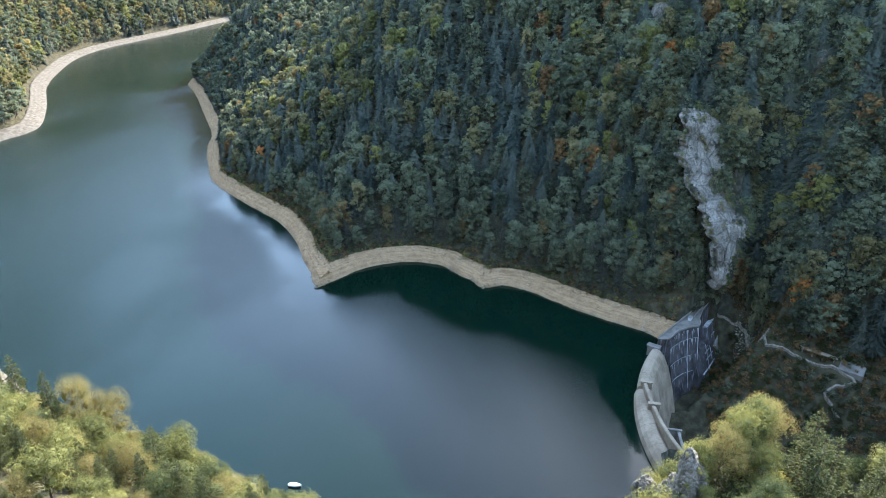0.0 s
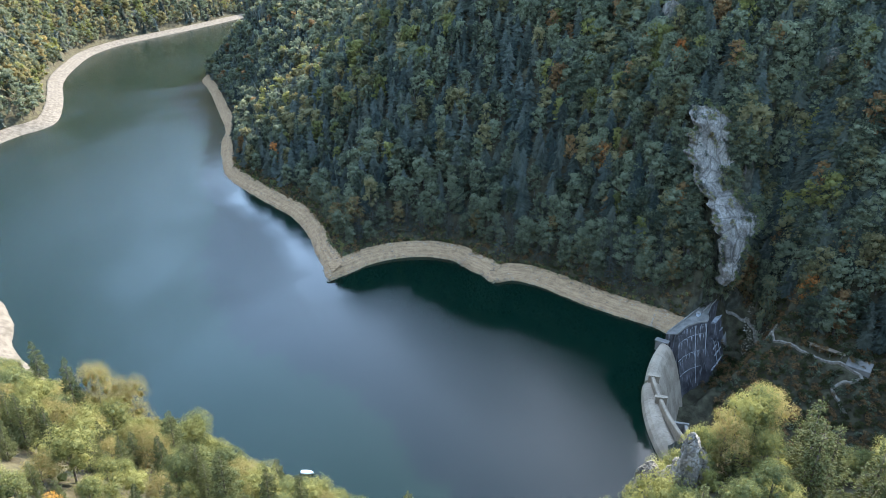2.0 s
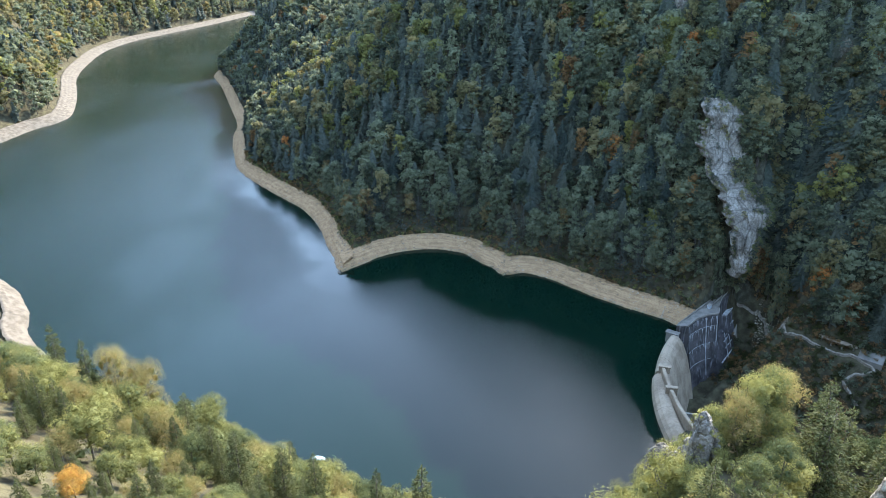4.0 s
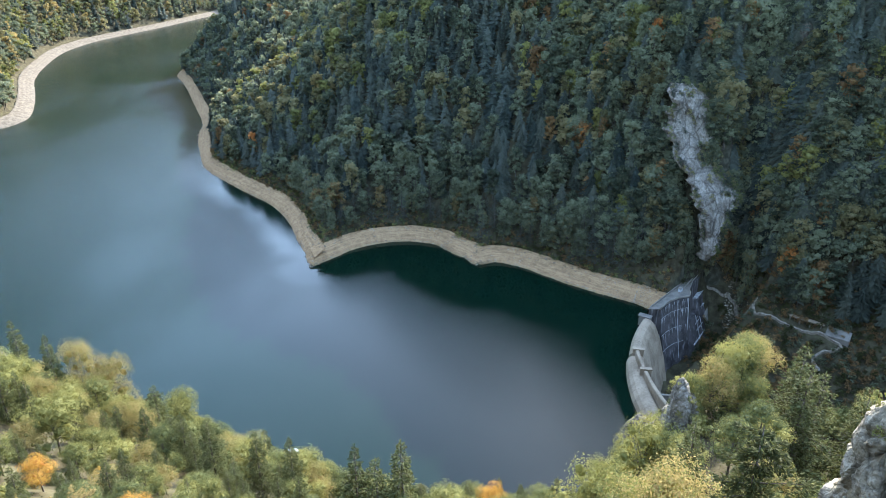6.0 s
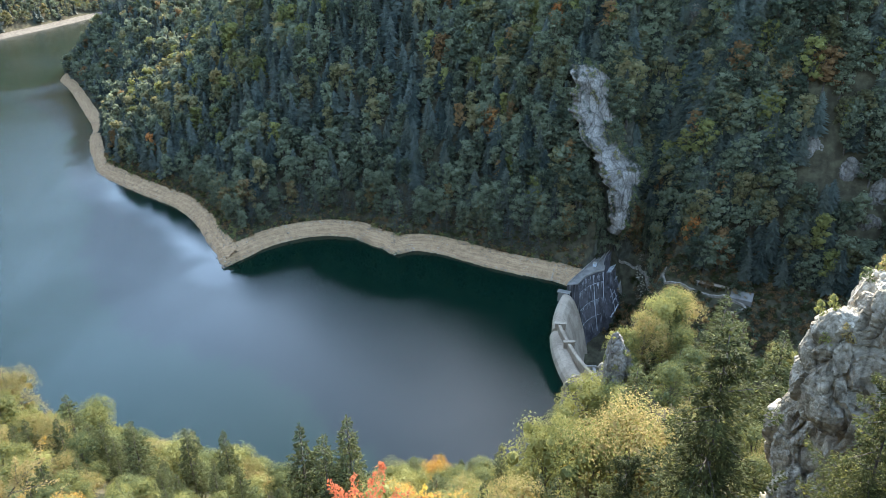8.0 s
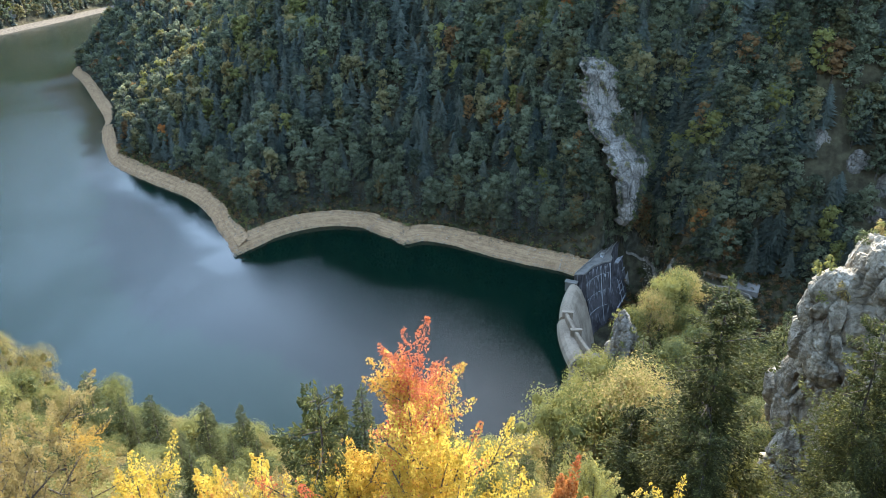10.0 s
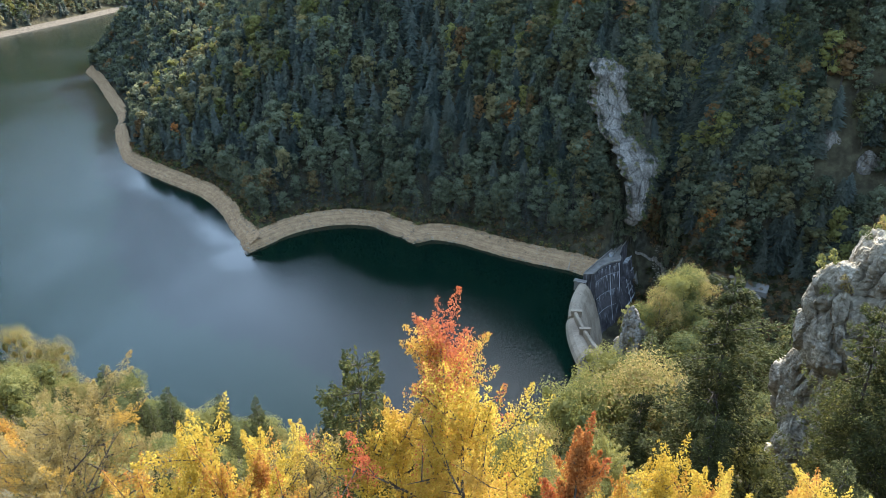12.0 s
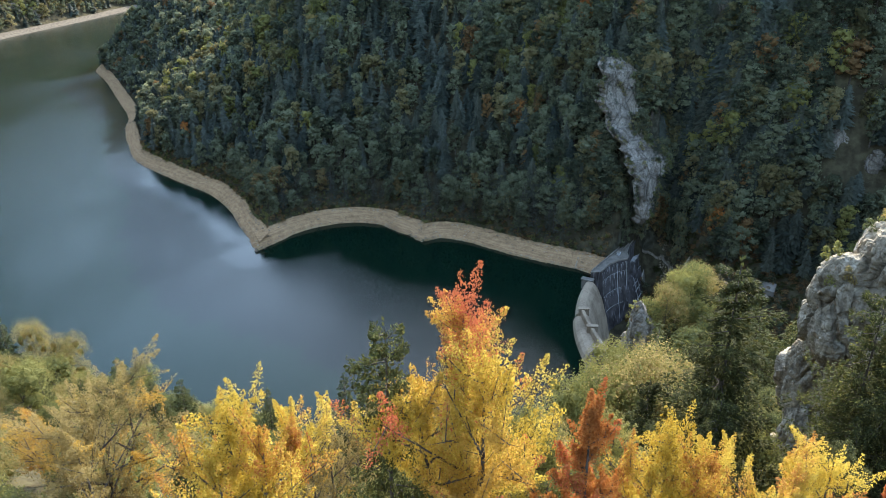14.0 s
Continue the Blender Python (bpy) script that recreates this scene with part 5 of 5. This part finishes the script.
MODELS = {
    "fir_a": tree_thing("fir_tree", needle_fir(1, 26, 9, 40, 0.19, ragged=0.4, power=0.7, cap=0.026), [LEAVES["pine"], LEAVES["green"]], with_share(0.3), "tall dark green fir on the wooded slope"),
    "fir_b": tree_thing("fir_tree", needle_fir(2, 26, 9, 40, 0.21, ragged=0.4, power=0.66, cap=0.027), [LEAVES["pine"], LEAVES["green"]], with_share(0.4), "mossy green spruce with a pointed top"),
    "fir_c": tree_thing("fir_tree", needle_fir(3, 24, 9, 36, 0.17, ragged=0.5, power=0.7, cap=0.027), [LEAVES["pine"], LEAVES["green"]], with_share(0.4), "slender green fir on the slope"),
    "olive": tree_thing("beech_tree", broadleaf(4, 5200, 0.0112, 18, 0.36, core=0.42), [LEAVES["olive"], LEAVES["green"]], with_share(0.3), "olive green beech beginning to turn"),
    "lime": tree_thing("lime_tree", broadleaf(5, 5200, 0.0112, 17, 0.40, core=0.42), [LEAVES["lime"], LEAVES["olive"]], with_share(0.35), "yellow-green lime tree in early autumn leaf"),
    "green": tree_thing("beech_tree", broadleaf(6, 5200, 0.0112, 19, 0.36, core=0.42), [LEAVES["green"], LEAVES["olive"]], with_share(0.25), "round green beech on the slope"),
    "yellow": tree_thing("maple_tree", broadleaf(7, 9000, 0.0085, 18, 0.38, core=0.28), [LEAVES["yellow"], LEAVES["lime"]], with_share(0.4), "bright yellow maple in autumn leaf"),
    "gold": tree_thing("birch_tree", broadleaf(8, 9000, 0.0082, 18, 0.38, core=0.28), [LEAVES["straw"], LEAVES["olive"], LEAVES["gold"]], with_share(0.4), "golden birch in autumn leaf"),
    "orange": tree_thing("maple_tree", broadleaf(9, 5200, 0.0105, 15, 0.34, core=0.28), [LEAVES["orange"], LEAVES["gold"]], with_share(0.72), "orange-red maple in autumn leaf"),
    "big_fir": tree_thing("fir_tree", needle_fir(10, 30, 9, 240, 0.215, ragged=0.7, power=0.55, droop=0.4, cap=0.0140), [LEAVES["pine"], LEAVES["olive"]], with_share(0.08), "large dark spruce with drooping boughs below the lookout"),
    "big_pine": tree_thing("pine_tree", needle_fir(14, 26, 8, 220, 0.25, ragged=0.7, power=0.42, bare=0.12, droop=0.2, cap=0.0150), [LEAVES["pine"], LEAVES["olive"]], with_share(0.14), "bushy olive green pine before the rock"),
    "flame_maple": tree_thing("maple_tree", sprig_tree(11, 20, 84000, 0.062, 0.31, low=0.30, boughs=44, twigs=9, stems=4, girth=0.026), [LEAVES["yellow"], LEAVES["gold"], LEAVES["red"]], flame, "bright yellow maple with a red crown top"),
    "near_yellow": tree_thing("maple_tree", sprig_tree(12, 16, 62000, 0.060, 0.36, boughs=36, twigs=8, stems=4, lift=1.1, girth=0.024), [LEAVES["yellow"], LEAVES["gold"], LEAVES["orange"]], streaks, "yellow maple streaked with orange leaves"),
    "near_lime": tree_thing("ash_tree", sprig_tree(16, 16, 50000, 0.062, 0.36, boughs=36, twigs=8, stems=3, girth=0.026), [LEAVES["lime"], LEAVES["straw"], LEAVES["yellow"]], streaks, "pale yellow-green ash below the lookout"),
    "near_gold": tree_thing("beech_tree", sprig_tree(13, 18, 62000, 0.060, 0.40, boughs=40, twigs=8, stems=4, girth=0.022), [LEAVES["straw"], LEAVES["straw"], LEAVES["gold"]], streaks, "pale golden beech with thinning leaves"),
    "near_red": tree_thing("cherry_tree", sprig_tree(15, 13, 26000, 0.060, 0.22, boughs=20, twigs=7, lift=1.4, stems=2, girth=0.024), [LEAVES["orange"], LEAVES["red"], LEAVES["gold"]], streaks, "slender orange-red cherry in autumn leaf"),
}
MODELS.update(EDGE)
used_models = set()


def by_dam(x, y):
    return abs(math.hypot(x - DAM_CENTRE[0], y - DAM_CENTRE[1]) - DAM_RADIUS + 4) < 13 and x < 128


def plant(kind, x, y, height, wide=1.0, turn=0.0, sink=0.0, group="trees on the near bank"):
    first = kind not in used_models
    used_models.add(kind)
    ob = planted(MODELS[kind], x, y, height, wide, turn, sink, first)
    ob["group"] = group
    return ob


r = np.random.RandomState(78)
for x, y in zip(fx[front], fy[front]):
    if by_dam(x, y):
        continue
    kind = r.choice(list(EDGE), p=[0.27, 0.20, 0.32, 0.16, 0.05])
    plant(kind, x, y, r.uniform(11, 21), r.uniform(0.9, 1.25), r.uniform(0, 6.28), 0.3, "trees above the far shore")

# trees known one by one: kind, place, height of the top, least height of the tree
for kind, x, y, top, wide in [
    ("flame_maple", -6.1, 6.3, 152.9, 1.0), ("near_yellow", -16.3, 8.3, 147.9, 0.9), ("near_gold", -31.6, 27.8, 135.2, 1.3), ("big_pine", -9.4, 8.2, 150.2, 0.6),
    ("near_yellow", 2.1, 3.5, 147.8, 0.9), ("near_red", -1.6, 3.4, 149.2, 0.85), ("gold", 24.7, 52.0, 116.5, 1.1), ("lime", 21.5, 53.0, 113.0, 0.9), ("big_fir", 23.8, 35.2, 138.0, 1.0),
    ("near_gold", -13.3, 19.0, 137.0, 0.8), ("near_lime", -1.5, 13.0, 141.0, 1.0), ("near_lime", 5.0, 16.0, 137.5, 1.0), ("near_yellow", 6.9, 0.1, 148.2, 1.0), ("near_red", 10.0, 0.0, 147.0, 1.1),
    ("big_pine", 30.0, 25.0, 140.0, 0.75), ("big_pine", 31.0, 22.5, 138.5, 1.0), ("big_fir", 18.5, 26.0, 130.0, 1.0), ("big_pine", 33.5, 29.0, 128.0, 0.9), ("big_fir", 19.0, 40.0, 122.0, 0.9), ("big_fir", 30.0, 46.0, 122.0, 0.9), ("big_pine", 22.0, 16.0, 133.0, 1.1),
    ("fir_a", -114.0, 167.0, 67.5, 0.9), ("gold", -101.0, 174.0, 54.5, 1.2), ("gold", -109.0, 172.0, 62.0, 1.0), ("olive", -82.0, 173.0, 42.5, 1.3), ("fir_b", -79.9, 154.4, 58.2, 1.05), ("fir_a", -66.0, 136.5, 62.2, 1.15), ("fir_b", -55.5, 125.9, 68.6, 1.1), ("fir_b", -62.0, 131.0, 61.0, 1.0),
    ("lime", -88.0, 121.0, 78.5, 1.2), ("lime", -110.0, 141.0, 71.5, 1.2), ("gold", -81.0, 146.0, 56.5, 0.9), ("olive", -80.5, 121.0, 69.5, 1.1), ("fir_a", -33.6, 113.9, 72.6, 1.0), ("fir_a", -42.5, 118.9, 70.4, 1.05), ("fir_b", -37.0, 116.0, 64.0, 0.9),
    ("fir_a", -15.1, 83.3, 96.0, 0.9), ("fir_b", -11.5, 81.0, 95.0, 1.0), ("fir_a", -7.7, 86.5, 94.0, 1.0), ("fir_b", -28.0, 96.0, 78.0, 0.9), ("olive", 60.5, 104.0, 93.0, 0.9), ("lime", 61.0, 116.0, 88.0, 0.8), ("fir_b", 68.0, 118.0, 90.0, 1.0), ("fir_b", 74.0, 126.0, 83.0, 1.0), ("fir_c", 79.0, 122.0, 86.0, 1.0), ("fir_b", 71.0, 104.0, 96.0, 1.0), ("green", 67.0, 128.0, 80.0, 0.9), ("fir_b", 37.0, 75.5, 106.5, 1.0), ("lime", 57.0, 109.0, 97.5, 0.85), ("gold", 52.5, 104.5, 96.5, 1.0), ("olive", 48.0, 103.0, 94.5, 0.8), ("gold", 66.0, 117.0, 94.0, 0.9), ("olive", 62.0, 113.0, 97.0, 0.9), ("lime", 48.8, 106.5, 92.0, 0.8), ("olive", 42.4, 95.5, 87.0, 0.7), ("lime", 47.5, 97.0, 90.0, 0.7),
    ("gold", 28.0, 54.0, 115.0, 1.1), ("lime", 38.0, 96.0, 89.0, 1.0), ("lime", 25.0, 81.0, 92.5, 1.1), ("fir_c", 22.7, 101.0, 72.0, 0.9), ("fir_c", 74.0, 112.0, 96.0, 1.0), ("fir_b", 82.0, 116.0, 92.0, 1.0), ("fir_b", 90.0, 112.0, 88.0, 1.0), ("e_green", 136.5, 320.5, 77.0, 0.9), ("e_fir", 139.0, 322.0, 80.0, 1.0), ("e_olive", 134.0, 322.0, 72.0, 0.9), ("e_fir2", 137.0, 317.5, 55.0, 1.0), ("e_green", 135.0, 315.5, 48.0, 0.9), ("e_fir", 140.0, 318.0, 50.0, 1.0), ("e_green", 147.5, 323.0, 38.0, 1.0), ("e_olive", 151.0, 318.0, 34.0, 0.9), ("e_green", 154.0, 311.0, 33.0, 1.0), ("e_rust", 150.5, 316.0, 29.0, 0.8), ("e_fir", 152.0, 326.0, 46.0, 1.0), ("e_green", 143.5, 326.0, 46.0, 0.9), ("e_fir2", 147.0, 332.0, 58.0, 1.0), ("e_olive", 155.0, 303.0, 34.0, 1.0), ("e_green", 134.0, 313.5, 30.0, 0.9), ("e_olive", 137.5, 315.0, 32.0, 0.9), ("e_fir", 131.5, 313.0, 36.0, 0.9), ("e_green", 124.0, 309.0, 42.0, 0.9), ("e_fir", 127.5, 310.0, 33.0, 0.9), ("e_olive", 122.0, 310.5, 46.0, 0.9), ("e_green", 126.5, 307.5, 30.0, 0.8), ("e_green", 124.5, 317.5, 36.0, 0.9), ("e_fir", 122.0, 322.0, 50.0, 0.9), ("e_green", 120.0, 318.0, 52.0, 0.9), ("e_fir", 117.0, 327.0, 62.0, 1.0), ("fir_c", -60.0, 168.0, 29.0, 1.0), ("fir_a", -130.0, 178.0, 66.0, 0.9),
]:
    g = float(terrain(np.array([x]), np.array([y]))[0])
    h = min(max(top - g, 7.0), 32.0)
    plant(kind, x, y, h, wide * (1.0 if 'fir' in kind or 'pine' in kind else min(1.0, 17.0 / h)), x, max(0.0, g + h - top))


def near_side(x, y):
    df, _ = polyline_distance(x, y, FAR_SHORE)
    dl, _ = polyline_distance(x, y, LEFT_SHORE)
    dn, _ = polyline_distance(x, y, NEAR_SHORE)
    ray = (x + 5) / np.maximum(y + 30, 1)
    z = terrain(x, y)
    spire = np.hypot(x - 44, y - 46)
    rd, _ = polyline_distance(x, y, [q[:2] for q in RIDGE])
    return ((rd > 15) | (y < 95)) & ~((x > 34) & (x < 60) & (y > 132)) & (spire > 15) & (dn < df) & (dn < dl) & (dn > 11) & (y > 22) & (abs(ray) < 0.85) & (z > 7) & (x > -190) & ~inside_loop(x, y, LAKE_LOOP)


nx, ny = scattered(-190, 130, 12, 240, 7.0, 13, near_side)
r = np.random.RandomState(77)
nz = terrain(nx, ny)
nd = polyline_distance(nx, ny, NEAR_SHORE)[0]
for x, y, z, d in zip(nx, ny, nz, nd):
    if by_dam(x, y) or min(math.hypot(x - a, y - b) for a, b in taken) < 4.2:
        continue
    kind = r.choice(["fir_a", "fir_b", "fir_c", "olive", "lime", "green", "yellow", "gold", "orange"], p=[0.16, 0.15, 0.05, 0.20, 0.14, 0.18, 0.02, 0.08, 0.02])
    if x > 15 and y > 85 and kind in ("orange", "gold", "yellow"):
        kind = "olive"
    size = (r.uniform(12, 19) if x < -30 else r.uniform(9, 14)) * (0.55 if x < -3 and y < 130 else 0.8 if x < -50 and y < 150 else 1.0)
    plant(kind, x, y, min(size, 5 + 0.45 * d) * (1.15 if kind.startswith("fir") else 0.95), r.uniform(0.95, 1.25), r.uniform(0, 6.28))
for kind in MODELS:
    if kind not in used_models:
        plant(kind, -60 + 3 * len(kind), 130, 12)


def bushes(name, xs, ys, seed, low, high, kinds, label, category="shrub"):
    """Low scrub joined into one piece of stuff."""
    r = np.random.RandomState(seed)
    models = [broadleaf(300 + s, 130, 0.085, lobes=5, width=0.55, low=0.1, limbs=3)[1] for s in range(5)]
    verts, faces, inds, count = [], [], [], 0
    for x, y, z in zip(xs, ys, terrain(xs, ys)):
        v, f = models[r.randint(5)]
        h, a = r.uniform(low, high), r.uniform(0, 6.28)
        c, s = math.cos(a) * h, math.sin(a) * h
        verts.append(v @ np.array([[c, s, 0], [-s, c, 0], [0, 0, h]]) + (x, y, z - 0.1 * h))
        faces.append(f + count)
        inds.append(np.full(len(f), r.randint(len(kinds))))
        count += len(v)
    me = mesh_of(name, np.concatenate(verts), np.concatenate(faces), [LEAVES[k] for k in kinds], np.concatenate(inds))
    return tagged(new(name, me), label, category, kind="stuff")


def fringe(x, y):
    df, _ = polyline_distance(x, y, FAR_SHORE)
    return (df > 8.8) & (df < 18) & (y < 560) & ~inside_loop(x, y, LAKE_LOOP) & (np.hypot(x - DAM_CENTRE[0], y - DAM_CENTRE[1]) > DAM_RADIUS + 2)


bx, by = scattered(-240, 130, 280, 560, 2.0, 15, fringe)
bushes("shore_scrub", bx, by, 51, 0.9, 3.2, ["green", "olive", "pine", "brown", "brown"], "low green and brown scrub along the top of the shore")


def below_dam(x, y):
    dg, _ = polyline_distance(x, y, GORGE)
    z = terrain(x, y)
    near_end = ((np.hypot(x - 146, y - 300) < 20) | (np.hypot(x - 149, y - 322) < 20)) & (x * 0.813 - y * 0.582 > -60.5)
    return near_end | (dg > 10) & (dg < 78) & (x > 122) & (x < 260) & (y > 190) & (z < 45)


gx2, gy2 = scattered(120, 260, 190, 345, 2.2, 16, below_dam)
clear = polyline_distance(gx2, gy2, [(141, 314), (150.3, 310.8), (152.9, 297), (151.3, 281.3), (164.9, 270.9), (180.3, 258.5), (170, 257.8)])[0] > 2.0
bushes("gorge_scrub", gx2[clear], gy2[clear], 52, 1.6, 4.6, ["pine", "brown", "pine", "brown", "hill_green"], "reddish brown and green scrub on the gorge side")


def spur(x, y):
    rd, _ = polyline_distance(x, y, [q[:2] for q in RIDGE])
    return (rd < 24) & (np.hypot(x - 60.5, y - 142) > 6) & (np.hypot(x - 64, y - 151) > 5) & (y > 95) & (y < 166) & ~inside_loop(x, y, LAKE_LOOP)


sx, sy = scattered(30, 100, 95, 166, 2.4, 17, spur)
bushes("spur_scrub", sx, sy, 53, 1.4, 4.0, ["lime", "olive", "green", "straw", "olive", "pine"], "yellow-green scrub covering the rocky spur")


def crag_tops(ob, count, seed, low):
    """Places on the upper faces of a rock."""
    r = np.random.RandomState(seed)
    tops = [p.center.copy() for p in ob.data.polygons if p.normal.z > 0.6 and p.center.z > low]
    return [tops[k] for k in r.choice(len(tops), min(count, len(tops)), replace=False)]


for ob, count, low, size, kinds, label in ((crag_block, 80, 129, (1.0, 2.6), ["olive", "green", "straw", "olive"], "olive and yellow bushes growing on top of the crag"), (far_cliff, 40, 50, (2.0, 5.0), ["green", "fir", "hill_olive"], "dark bushes clinging to the cliff"),
                                           (crag_face, 30, 40, (1.0, 2.4), ["lime", "olive", "green"], "small yellow-green bushes on the rock ledges")):
    r = np.random.RandomState(count)
    models = [broadleaf(320 + s, 170, 0.07, lobes=5, width=0.5, low=0.1, limbs=3)[1] for s in range(4)]
    verts, faces, inds, total = [], [], [], 0
    spots = crag_tops(ob, count, 5, low)
    if ob == far_cliff:
        # along its ragged edges and on the overgrown middle
        rim = [v.co.copy() for k, v in enumerate(ob.data.vertices) if k % 65 in (3, 57, 59) and r.uniform() < (0.22 if k % 65 < 9 else 0.5)]
        spots += rim + [v.co.copy() for k, v in enumerate(ob.data.vertices) if 36 < k % 65 < 60 and 58 < v.co.z < 72 and r.uniform() < 0.07]
    for p in spots:
        v, f = models[r.randint(4)]
        h = r.uniform(*size)
        verts.append(v * h + np.array([p.x, p.y, p.z - 0.15 * h]))
        faces.append(f + total)
        inds.append(np.full(len(f), r.randint(len(kinds))))
        total += len(v)
    tagged(new("crag_scrub", mesh_of("crag_scrub", np.concatenate(verts), np.concatenate(faces), [LEAVES[k] for k in kinds], np.concatenate(inds))), label, "shrub", kind="stuff")

# stones on the dry shore
r = np.random.RandomState(90)
verts, faces, count = [], [], 0
ico_bm = bmesh.new()
bmesh.ops.create_icosphere(ico_bm, subdivisions=1, radius=1.0)
ico_v = np.array([v.co for v in ico_bm.verts])
ico_f = np.array([[v.index for v in f.verts] for f in ico_bm.faces])
ico_bm.free()
for _ in range(2000):
    k = r.randint(len(FAR_SHORE) - 8)
    u = r.uniform()
    (ax, ay), (bx2, by2) = FAR_SHORE[k], FAR_SHORE[k + 1]
    L = math.hypot(bx2 - ax, by2 - ay)
    off = r.choice([r.uniform(-0.3, 1.2), r.uniform(0, 9), r.uniform(7, 10)])
    x, y = ax + (bx2 - ax) * u + off * (by2 - ay) / L, ay + (by2 - ay) * u - off * (bx2 - ax) / L
    size = r.uniform(0.15, 0.45) * (1.7 if r.uniform() < 0.12 else 1)
    verts.append(ico_v * r.uniform(0.6, 1.2, (len(ico_v), 1)) * size * np.array([1.3, 1.0, 0.7]) + (x, y, lift_of(x, y) + 0.1 * size))
    faces.append(ico_f + count)
    count += len(ico_v)
tagged(new("shore_stones", mesh_of("shore_stones", np.concatenate(verts), np.concatenate(faces), [LIMESTONE])), "pale stones strewn over the dry shore", "stones", kind="stuff")
verts, faces, count = [], [], 0
for _ in range(800):
    a, q = r.uniform(0, 6.28), r.uniform(0, 1) ** 0.6
    x, y = 152.0 + 5.0 * q * math.cos(a), 299.0 + 14.0 * q * math.sin(a)
    size = r.uniform(0.12, 0.42) * (2.2 if r.uniform() < 0.1 else 1)
    verts.append(ico_v * r.uniform(0.6, 1.2, (len(ico_v), 1)) * size * np.array([1.3, 1.0, 0.8]) + (x, y, lift_of(x, y) + 0.1 * size))
    faces.append(ico_f + count)
    count += len(ico_v)
tagged(new("rubble", mesh_of("rubble", np.concatenate(verts), np.concatenate(faces), [CRAG_STONE])), "pale broken rubble on the slope below the cliff", "stones", kind="stuff")
